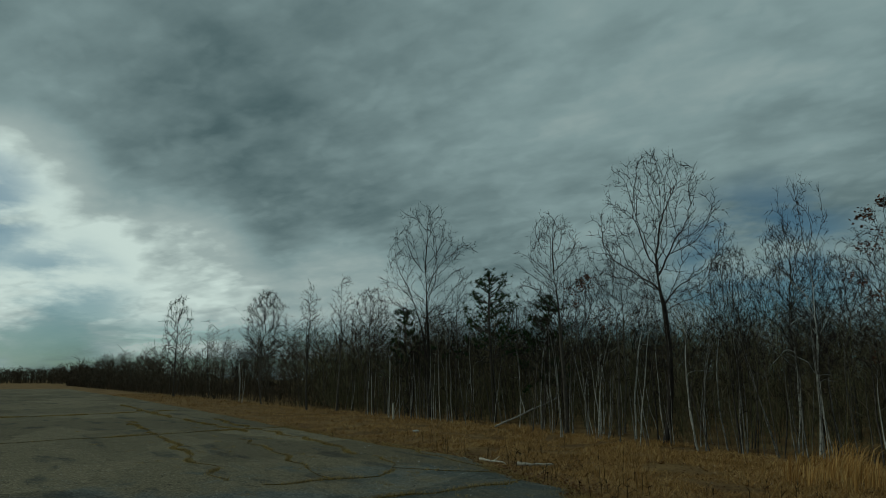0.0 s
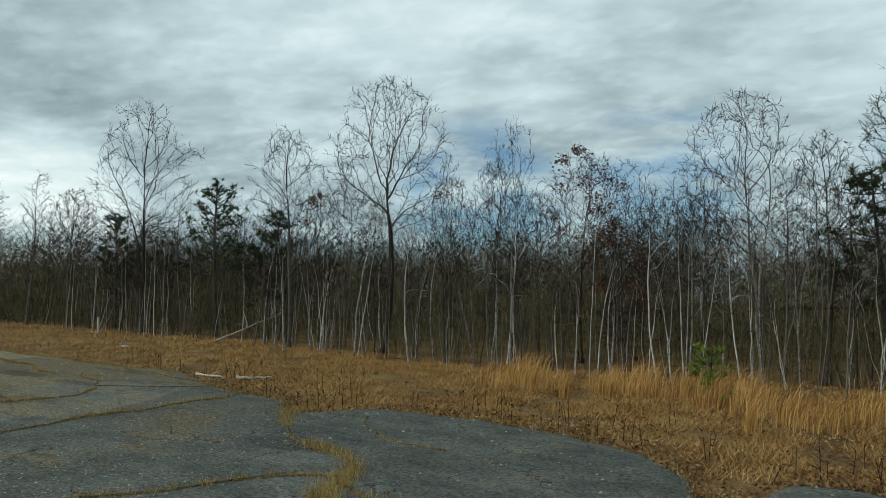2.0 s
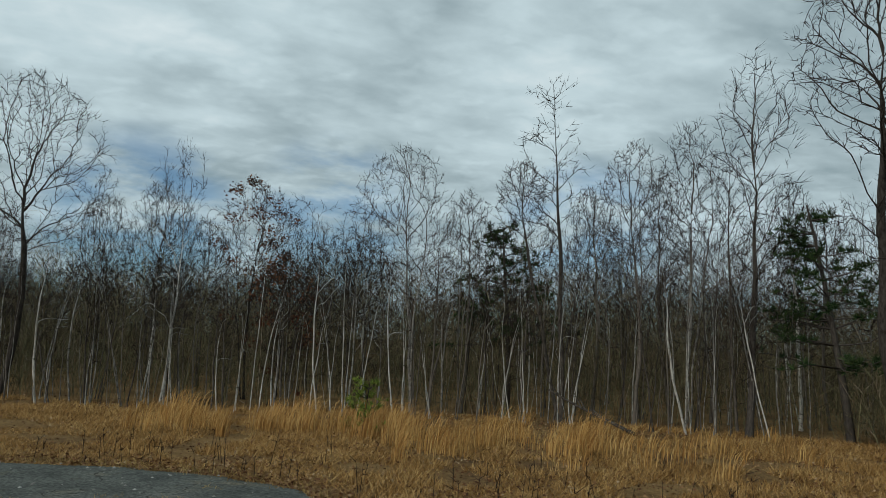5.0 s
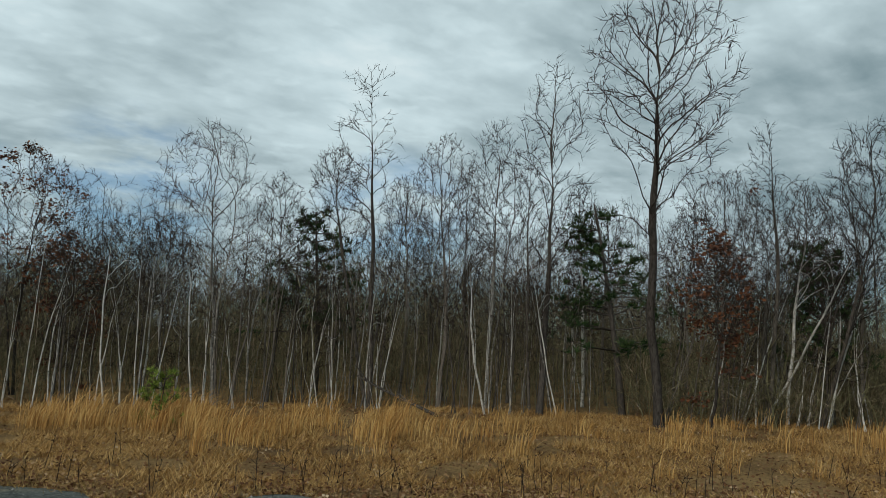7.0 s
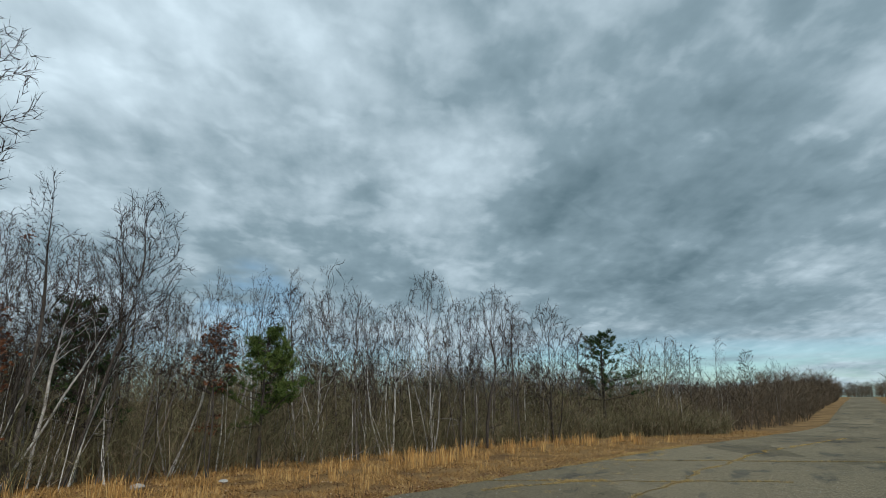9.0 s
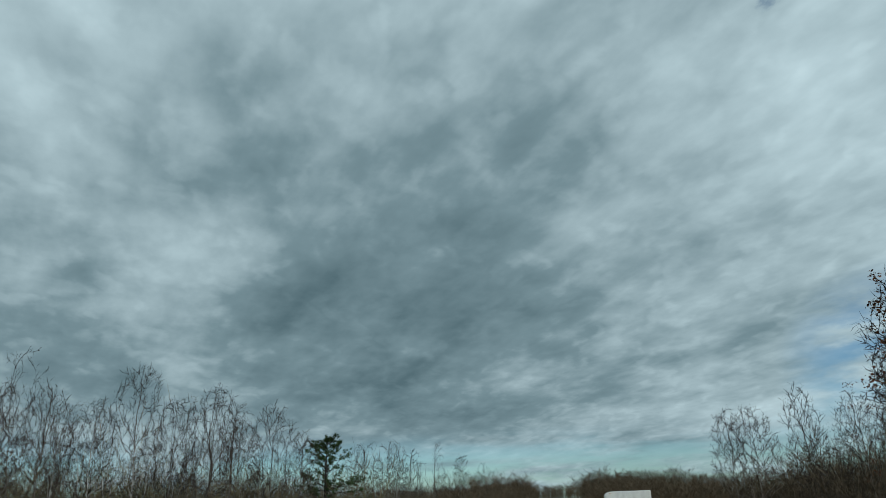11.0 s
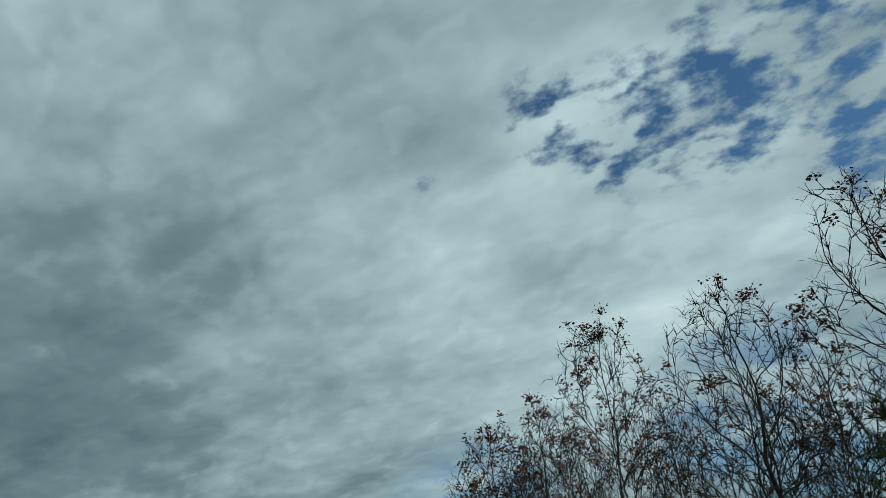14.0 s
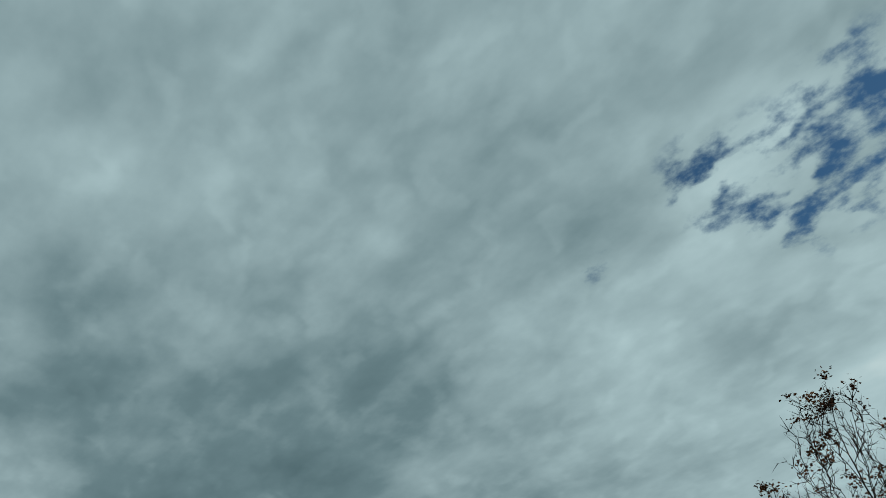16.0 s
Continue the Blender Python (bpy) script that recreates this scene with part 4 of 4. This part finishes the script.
# ------------------------------------------------------------------ grass
def short_grass():
    rng = random.Random(41)
    s = Shape()
    n = 0
    while n < 150000:
        x = rng.gauss(2, 9) if rng.random() < 0.45 else rng.gauss(0, 17) if rng.random() < 0.75 else rng.uniform(-90, 60)
        lo, hi = edge_y(x) - 0.12, lerp(WOOD_EDGE, x) + 1.2
        y = rng.uniform(lo, hi)
        if noise.noise((x * 0.9, y * 0.9, 5)) < (-0.22 if x < -1 else -0.15):
            continue
        n += 1
        far = max(1.0, math.hypot(x, y) / 13)
        near_edge = min(1.0, 0.35 + 0.4 * max(0.0, y - lo))
        if rng.random() > near_edge + 0.25:
            continue
        h = near_edge * rng.uniform(0.02, 0.12) * (0.8 + 0.6 * noise.noise((x * 0.5, y * 0.5, 2)))
        p = Vector((x, y, land(x, y) - 0.04))
        s.sliver(p, p + Vector((rng.gauss(0.02, 0.09), rng.gauss(0, 0.09), h + 0.04)), 0.014 * far, Vector((1, rng.gauss(0, 0.6), 0)))
    tagged(piece("short_grass", s, STRAW, None, "short matted dry tan grass"), "", "grass", "", "stuff")


def sedge():
    rng = random.Random(42)
    s = Shape()
    for _ in range(430):
        x = rng.uniform(-7.5, 36)
        e, w = lerp(PAVE_EDGE, x), lerp(WOOD_EDGE, x)
        y = e + (w - e) * min(0.95, max(0.15, rng.gauss(0.62, 0.10) if x < 2 else rng.gauss(0.62, 0.19)))
        if x < -3 and y < e + 3.2:
            continue
        if noise.noise((x * 0.45, y * 0.7, 8)) < -0.18:
            continue
        if x > 2 and rng.random() < 0.4:
            continue
        tall = rng.uniform(0.35, 0.72) * (1.0 if x < 3 else 0.75)
        r = rng.uniform(0.10, 0.34)
        drift = Vector((0.42, 0.05, 0)) if x < 8 else Vector((0.22, 0.0, 0))
        for _ in range(rng.randint(26, 60) if x < 2 else rng.randint(8, 28)):
            a = rng.uniform(0, math.tau)
            q = r * rng.random()
            p = Vector((x + q * math.cos(a) * 1.4, y + q * math.sin(a), 0))
            p.z = land(p.x, p.y) - 0.04
            h = tall * rng.uniform(0.35, 1.1)
            o = Vector((math.cos(a), math.sin(a), 0)) * rng.uniform(0, 0.22) + drift * rng.uniform(0.0, 1.1)
            pts = [p, p + o * 0.15 * h + Vector((0, 0, 0.5 * h)), p + o * 0.55 * h + Vector((0, 0, 0.86 * h)), p + o * 1.15 * h + Vector((0, 0, 0.99 * h)), p + o * 1.6 * h + Vector((0, 0, 0.97 * h))]
            s.blade(pts, rng.uniform(0.006, 0.011) * max(1, math.hypot(x, y) / 14), Vector((1, rng.gauss(0, 0.5), 0)))
    tagged(piece("tall_grass", s, SEDGE, None, "tall golden broomsedge clumps bent by wind"), "", "grass", "", "stuff")


def litter():
    rng = random.Random(43)
    s = Shape()
    for _ in range(34000):
        x = rng.gauss(4, 9)
        e, w = edge_y(x), lerp(WOOD_EDGE, x)
        y = e - 0.1 + abs(rng.gauss(0.05, 0.5)) if rng.random() < 0.38 else rng.uniform(e, w + 2)
        s.leaf(Vector((x, y, land(x, y) + rng.uniform(-0.01, 0.03))), rng.uniform(0.028, 0.062), 0.12)
    tagged(piece("leaf_litter", s, LITTER, None, "fallen brown oak leaves along the pavement's edge"), "", "leaves", "", "stuff")


short_grass()
sedge()
litter()


# ------------------------------------------------------------------ cracks in the pavement
def crack_line(ends, rng, step=0.16, wobble=0.28):
    """A ragged line through a few places of the plan."""
    pts = []
    for a, b in zip(ends, ends[1:]):
        a, b = Vector((*a, 0)), Vector((*b, 0))
        n = max(2, int((b - a).length / step))
        for i in range(n):
            p = a.lerp(b, i / n)
            pts.append(p + Vector((wobble * noise.noise(p * 0.9), wobble * noise.noise(p * 0.9 + Vector((9, 3, 0))), 0)))
    pts.append(Vector((*ends[-1], 0)))
    return pts


def paved(x, y):
    return land(x, min(y, lerp(PAVE_EDGE, x) - 0.01)) + 0.012


def soil_build(g, bsdf):
    n = g.noise(where(g), 18.0, 4, 0.7)
    g.link(g.ramp(n, [(0.35, (0.060, 0.045, 0.022)), (0.65, (0.235, 0.170, 0.075))]), bsdf.inputs["Base Color"])
    bumped(g, bsdf, n, 0.8, 0.03)


SOIL = material("crack_soil", soil_build, 1.0)
# places of the plan, width of the joint, how grassy
CRACKS = [
    ([(-7.4, 7.2), (-7.2, 6.55), (-5.8, 5.75), (-4.5, 4.9), (-3.4, 3.5)], 0.27, 1.5), ([(-4.5, 4.85), (-4.95, 4.3), (-5.1, 3.7), (-5.6, 3.0)], 0.16, 1.1), ([(-4.4, 4.75), (-3.8, 4.6), (-3.0, 4.5)], 0.12, 0.9),
    ([(-9.5, 7.8), (-9.2, 7.2), (-9.0, 5.7), (-9.1, 4.7), (-8.6, 3.4)], 0.16, 1.1), ([(-11.7, 6.6), (-11.05, 5.8), (-11.1, 5.1), (-11.2, 3.8)], 0.12, 0.8), ([(-13.6, 7.3), (-11.8, 6.6), (-10.3, 7.9)], 0.09, 0.5),
    ([(-17.0, 9.0), (-13.0, 8.4), (-10.2, 8.2)], 0.10, 0.3), ([(3.6, 6.9), (3.6, 6.5), (3.5, 5.8), (3.35, 4.8), (3.2, 4.2), (2.9, 2.6)], 0.40, 1.7),
    ([(6.2, 6.7), (6.0, 6.3), (5.4, 5.6), (5.2, 5.0)], 0.12, 0.9), ([(6.7, 6.6), (6.65, 6.0), (6.6, 5.3)], 0.13, 1.0), ([(9.5, 6.2), (10.3, 5.75), (10.6, 4.6), (11.0, 3.2), (11.5, 2.4)], 0.16, 0.9),
    ([(2.8, 7.1), (2.7, 5.6), (1.7, 5.2)], 0.07, 0.6), ([(13.0, 4.6), (13.9, 4.2), (15.6, 2.8)], 0.13, 0.8),
    ([(14.5, 5.0), (15.5, 2.5), (16.5, -1.0)], 0.12, 0.5), ([(21, 3.8), (22, 0.5), (23, -4)], 0.14, 0.4), ([(12, 1.8), (18, 0.9), (27, -1.0), (40, -5)], 0.12, 0.35),
    ([(-20, 6.0), (-14, 5.4), (-11.2, 5.0)], 0.10, 0.7), ([(-30, 4.5), (-21, 4.1), (-12, 3.4)], 0.14, 0.7), ([(-24, 9), (-22.5, 4), (-21.5, -3)], 0.16, 0.7), ([(-40, 8.5), (-37, 2), (-36, -6)], 0.25, 0.8),
    ([(-50, 7.0), (-36, 6.6), (-22.5, 6.9)], 0.18, 0.8), ([(-30, 7.9), (-24, 7.5), (-18.5, 7.6), (-14.5, 7.0)], 0.14, 0.8), ([(-6.3, 7.4), (-5.2, 6.5), (-4.2, 6.3)], 0.06, 0.6),
]


def build_cracks():
    rng = random.Random(51)
    soil, tuft = Shape(), Shape()
    for ends, width, grass in CRACKS:
        pts = crack_line(ends, rng)
        n0 = len(soil.v)
        for i, p in enumerate(pts):
            d = (pts[min(i + 1, len(pts) - 1)] - pts[max(0, i - 1)]).normalized()
            side = Vector((-d.y, d.x, 0))
            w = width * max(0.05, 0.42 + 1.3 * noise.noise((p.x * 1.9, p.y * 1.9, 4))) * 0.30
            for s2 in (-1, 0, 1):
                q = p + side * (w * s2 * rng.uniform(0.7, 1.2))
                soil.v.append(Vector((q.x, q.y, paved(q.x, q.y) + (0.016 if s2 == 0 else 0.003))))
        for i in range(len(pts) - 1):
            for j in range(2):
                a = n0 + 3 * i + j
                soil.f.append((a, a + 3, a + 4, a + 1))
        for p in pts:
            thickness = (1.3 * noise.noise((p.x * 1.1, p.y * 1.1, 12)) + 0.42) * min(1.0, width * 4.5)
            for _ in range(int(150 * grass * max(0.0, thickness))):
                q = p + Vector((rng.gauss(0, width * 0.30), rng.gauss(0, width * 0.30), 0))
                q.z = paved(q.x, q.y)
                far = max(1.0, math.hypot(q.x, q.y) / 11)
                h = rng.uniform(0.015, 0.075) * (0.6 + 0.5 * grass)
                tuft.sliver(q, q + Vector((rng.gauss(0, 0.03), rng.gauss(0, 0.03), h)), 0.0055 * far)
    # grass creeping over the broken edge
    x = -24.0
    while x < 30:
        x += rng.uniform(0.02, 0.07)
        y = edge_y(x)
        if noise.noise((x * 1.1, 3.0, 2)) < -0.22:
            continue
        for _ in range(rng.randint(2, 9)):
            q = Vector((x + rng.gauss(0, 0.05), y + rng.gauss(-0.02, 0.10), 0))
            q.z = paved(q.x, min(q.y, y)) - 0.02
            tuft.sliver(q, q + Vector((rng.gauss(0, 0.04), rng.gauss(-0.03, 0.04), rng.uniform(0.03, 0.11))), 0.007)
    # small tufts rooted in hairline cracks
    for _ in range(210):
        x = rng.uniform(-26, 26)
        y = rng.uniform(2.2, edge_y(x) - 0.3) if edge_y(x) > 2.8 else rng.uniform(-6, edge_y(x))
        for _ in range(rng.randint(8, 40)):
            q = Vector((x + rng.gauss(0, 0.10), y + rng.gauss(0, 0.05), 0))
            q.z = paved(q.x, q.y)
            tuft.sliver(q, q + Vector((rng.gauss(0, 0.04), rng.gauss(0, 0.04), rng.uniform(0.01, 0.05))), 0.005)
    tagged(piece("crack_soil", soil, SOIL, None, "soil filling wide cracks of the asphalt"), "", "soil", "", "stuff")
    tagged(piece("crack_grass", tuft, TUFT, None, "dry grass growing in the pavement cracks"), "", "grass", "", "stuff")


build_cracks()


def pebbles():
    rng = random.Random(52)
    s = Shape()
    for _ in range(650):
        x = rng.gauss(0, 11)
        y = edge_y(x) - abs(rng.gauss(0, 2.4)) - 0.1
        if y < 1.5:
            continue
        c = Vector((x, y, paved(x, y) + 0.004))
        r = rng.uniform(0.008, 0.024)
        n = len(s.v)
        s.v += [c + Vector((r * rng.uniform(.7, 1.3) * math.cos(a), r * rng.uniform(.7, 1.3) * math.sin(a), 0)) for a in (0, 1.3, 2.6, 3.9, 5.1)] + [c + Vector((0, 0, r * 0.8))]
        s.f += [(n + i, n + (i + 1) % 5, n + 5) for i in range(5)]
    tagged(piece("pebbles", s, STONE, None, "pale loose pebbles scattered on the asphalt"), "", "pebbles", "", "stuff")


STONE = leafy("pale_stone", [(0.1, (0.14, 0.13, 0.115)), (0.9, (0.46, 0.44, 0.40))])
pebbles()


def weed_stalks():
    rng = random.Random(53)
    s = Shape()
    for _ in range(190):
        x = rng.gauss(-2, 9)
        y = edge_y(x) + abs(rng.gauss(0.3, 1.1))
        p = Vector((x, y, land(x, y) - 0.03))
        top = p + Vector((rng.gauss(0, 0.05), rng.gauss(0, 0.05), rng.uniform(0.18, 0.46)))
        s.tube([p, p.lerp(top, 0.5), top], [0.005, 0.004, 0.002], 3)
        for _ in range(rng.randint(2, 6)):
            a = p.lerp(top, rng.uniform(0.4, 1))
            s.sliver(a, a + Vector((rng.gauss(0, 0.06), rng.gauss(0, 0.06), rng.uniform(0.03, 0.10))), 0.010)
    tagged(piece("weed_stalks", s, TWIG, None, "dead brown weed stalks at the pavement's edge"), "", "weeds", "", "stuff")


weed_stalks()


# ------------------------------------------------------------------ fallen wood, a seedling and stones
def fallen(name, label, a, b, r, seed, mat, twigs=0, lift=0.0):
    rng = random.Random(seed)
    base = new(name)
    p, q = Vector((*a, land(*a) + r * 0.9)), Vector((*b, land(*b) + r * 0.9 + lift))
    base.location = p
    way = q - p
    pts = [way * (i / 7) + Vector((0, rng.gauss(0, 0.02), rng.gauss(0, 0.012))) for i in range(8)]
    s = Shape()
    s.tube(pts, [r * (1 - 0.55 * i / 7) * rng.uniform(0.9, 1.1) for i in range(8)], 8, True)
    piece("stem", s, mat, base, smooth=True)
    for _ in range(twigs):
        t = Shape()
        c, d = along(pts, rng.uniform(0.25, 0.95))
        tw = limb(c, aside(d, radians(rng.uniform(25, 60)), rng.uniform(0, math.tau)) + Vector((0, 0, 0.4)), way.length * rng.uniform(0.12, 0.3), 0.02, 0.12, 4, rng)
        t.tube(tw, [r * 0.4 * (1 - 0.8 * i / 4) + 0.003 for i in range(5)], 5)
        piece("branch", t, mat, base)
    return tagged(base, label, "fallen branch")


fallen("fallen_log", "bleached barkless log lying on dry grass", (-11.3, 9.15), (-10.75, 9.7), 0.040, 1, DEADWOOD, 1)
fallen("fallen_branch", "thin bleached branch lying on dry grass", (-12.7, 9.2), (-11.75, 9.25), 0.030, 2, DEADWOOD, 1)
fallen("dead_branch", "grey broken branch leaning from the ground", (-20.2, 15.4), (-17.6, 16.2), 0.04, 3, BARK_BIRCH, 4, 1.15)
fallen("dead_branch", "pale dead limb with twigs lying in brush", (2.4, 14.3), (0.7, 14.9), 0.04, 4, BARK_GREY, 5, 0.75)
fallen("dead_branch", "pale dead limb lying at the wood's edge", (18.6, 11.2), (21.0, 10.9), 0.028, 5, BARK_GREY, 2, 0.45)

seedling = pine(1.0, 15, (-2.85, 12.7), "green pine seedling growing among golden grass", start=0.06, width=0.6, mat=SEEDLING, tufts=0.6)


def stump(at, h, r, seed):
    rng = random.Random(seed)
    s = Shape()
    s.tube([Vector((rng.gauss(0, .02), 0, h * i / 4 - 0.05)) for i in range(5)], [r * k for k in (1.3, 1.05, 0.95, 0.9, 0.75)], 8, True)
    base = new("tree_stump")
    piece("stem", s, DEADWOOD, base, smooth=True)
    base.matrix_basis = pose(at[0], at[1], land(*at), 3, 5, 0)
    tagged(base, "short pale broken tree stump in grass", "stump")


stump((-27.4, 15.1), 0.75, 0.045, 1)


def rock(at, r, seed):
    rng = random.Random(seed)
    bm = bmesh.new()
    bmesh.ops.create_icosphere(bm, subdivisions=2, radius=r)
    for v in bm.verts:
        v.co *= 1 + 0.35 * noise.noise(v.co * (2.2 / r) + Vector((seed, 0, 0)))
        v.co.z *= 0.45
    me = bpy.data.meshes.new("rock")
    bm.to_mesh(me)
    bm.free()
    me.materials.append(STONE)
    ob = new("rock", me)
    ob.matrix_basis = pose(at[0], at[1], land(*at) + r * 0.15, 0, 0, rng.uniform(0, 360))
    tagged(ob, "pale flat stone lying among dry grass", "rock")


for n, (at, r) in enumerate([((11.1, 11.6), 0.15), ((12.8, 10.8), 0.11), ((0.8, 6.4), 0.045), ((-20.5, 12.2), 0.12)]):
    rock(at, r, n)


# ------------------------------------------------------------------ the white box truck
def paint(name, colour, rough, metal=0.0):
    def build(g, bsdf):
        n = g.noise(where(g), 2.5, 4, 0.6)
        g.link(g.ramp(n, [(0.3, tuple(c * 0.82 for c in colour)), (0.7, colour)]), bsdf.inputs["Base Color"])
        bsdf.inputs["Metallic"].default_value = metal
    return material(name, build, rough)


WHITE = paint("white_vehicle_paint", (0.80, 0.80, 0.79), 0.35)
GREY_TRIM = paint("grey_trim", (0.22, 0.22, 0.23), 0.5)
RUBBER = paint("tyre_rubber", (0.025, 0.025, 0.026), 0.85)
STEEL = paint("wheel_steel", (0.55, 0.55, 0.56), 0.4, 0.7)
DARK_GLASS = paint("dark_window_glass", (0.02, 0.025, 0.03), 0.06)
LAMP_GLASS = paint("headlight_lens", (0.6, 0.62, 0.62), 0.15)
AMBER = paint("amber_lens", (0.55, 0.16, 0.02), 0.25)


def solid(name, outline, width, mat, parent, bevel=0.03, y=0.0, label=""):
    """A side outline (x, z) pulled out to a width across y, edges rounded."""
    bm = bmesh.new()
    a = [bm.verts.new((x, y - width / 2, z)) for x, z in outline]
    b = [bm.verts.new((x, y + width / 2, z)) for x, z in outline]
    n = len(outline)
    bm.faces.new(a)
    bm.faces.new(list(reversed(b)))
    for i in range(n):
        bm.faces.new((a[(i + 1) % n], a[i], b[i], b[(i + 1) % n]))
    bmesh.ops.recalc_face_normals(bm, faces=bm.faces)
    if bevel:
        bmesh.ops.bevel(bm, geom=list(bm.edges), offset=bevel, segments=2, affect="EDGES", profile=0.5)
    me = bpy.data.meshes.new(name)
    bm.to_mesh(me)
    bm.free()
    me.materials.append(mat)
    ob = new(name, me)
    ob.parent = parent
    return tagged(ob, label)


def box_truck(at, turn):
    """A cutaway van with a box body; its nose points along -x."""
    truck = new("box_truck")
    solid("cab", [(0.0, 0.48), (0.0, 0.98), (0.12, 1.10), (0.95, 1.30), (1.55, 2.02), (2.55, 2.08), (2.55, 0.45), (0.2, 0.40)], 1.95, WHITE, truck, 0.06)
    box = solid("cargo_box", [(2.45, 0.75), (2.45, 2.15), (2.10, 2.30), (2.02, 2.62), (2.20, 2.92), (2.65, 3.06), (6.6, 3.06), (6.6, 0.75)], 2.35, WHITE, truck, 0.07, label="white box body with rounded nose over the cab")
    solid("corner_post", [(2.50, 0.80), (2.50, 2.1), (2.62, 2.1), (2.62, 0.80)], 2.40, GREY_TRIM, box, 0.01)
    solid("chassis", [(0.9, 0.38), (0.9, 0.62), (6.5, 0.74), (6.5, 0.52)], 1.0, GREY_TRIM, truck, 0.02)
    solid("front_bumper", [(-0.10, 0.36), (-0.10, 0.60), (0.22, 0.62), (0.22, 0.34)], 2.0, GREY_TRIM, truck, 0.04, label="dark grey front bumper")
    solid("grille", [(-0.03, 0.66), (-0.03, 0.92), (0.05, 0.94), (0.05, 0.66)], 1.2, GREY_TRIM, truck, 0.02)
    solid("windscreen", [(0.97, 1.335), (1.52, 1.985), (1.56, 1.96), (1.02, 1.31)], 1.72, DARK_GLASS, truck, 0.0, label="dark raked windscreen")
    for side in (-1, 1):
        y = side * 0.965
        solid("door", [(1.25, 0.55), (1.25, 1.30), (2.35, 1.32), (2.35, 0.55)], 0.05, WHITE, truck, 0.015, y)
        solid("side_window", [(1.22, 1.36), (1.66, 1.93), (2.34, 1.96), (2.34, 1.38)], 0.05, DARK_GLASS, truck, 0.01, y, "dark side window")
        solid("door_handle", [(2.12, 1.17), (2.12, 1.22), (2.28, 1.22), (2.28, 1.17)], 0.05, GREY_TRIM, truck, 0.0, side * 0.99)
        solid("mirror", [(1.12, 1.30), (1.12, 1.68), (1.24, 1.68), (1.24, 1.30)], 0.22, GREY_TRIM, truck, 0.03, side * 1.18)
        solid("headlight", [(-0.02, 0.72), (0.0, 0.92), (0.12, 0.94), (0.12, 0.72)], 0.34, LAMP_GLASS, truck, 0.02, side * 0.78)
        solid("marker_light", [(2.50, 2.86), (2.50, 2.92), (2.62, 2.92), (2.62, 2.86)], 0.04, AMBER, truck, 0.0, side * 1.18)
        for x in (0.92, 5.2):
            solid("wheel_arch", [(x - 0.48, 0.44), (x - 0.36, 0.78), (x, 0.90), (x + 0.36, 0.78), (x + 0.48, 0.44)], 0.06, GREY_TRIM, truck, 0.0, side * 0.965)
            wheel = new("wheel")
            wheel.parent = truck
            wheel.location = (x, side * 0.90, 0.37)
            for nm, mat, prof in (("tyre", RUBBER, [(0.20, 0.11), (0.34, 0.12), (0.37, 0.08), (0.37, -0.08), (0.34, -0.12), (0.20, -0.11)]), ("rim", STEEL, [(0.0, 0.06), (0.10, 0.09), (0.17, 0.05), (0.21, 0.10), (0.21, -0.10), (0.0, -0.06)])):
                s = Shape()
                n = 24
                for i in range(n):
                    a = math.tau * i / n
                    s.v += [Vector((r * math.cos(a), w, r * math.sin(a))) for r, w in prof]
                m = len(prof)
                for i in range(n):
                    for j in range(m - (0 if nm == "tyre" else 1)):
                        k, q = (i + 1) % n, (j + 1) % m
                        s.f.append((i * m + j, i * m + q, k * m + q, k * m + j))
                piece(nm, s, mat, wheel, smooth=True)
    truck.matrix_basis = pose(at[0], at[1], land(*at) + 0.012, 0, 0, turn)
    tagged(truck, "white box truck parked beside the old runway", "truck")


box_truck((74.2, -14.3), -100)
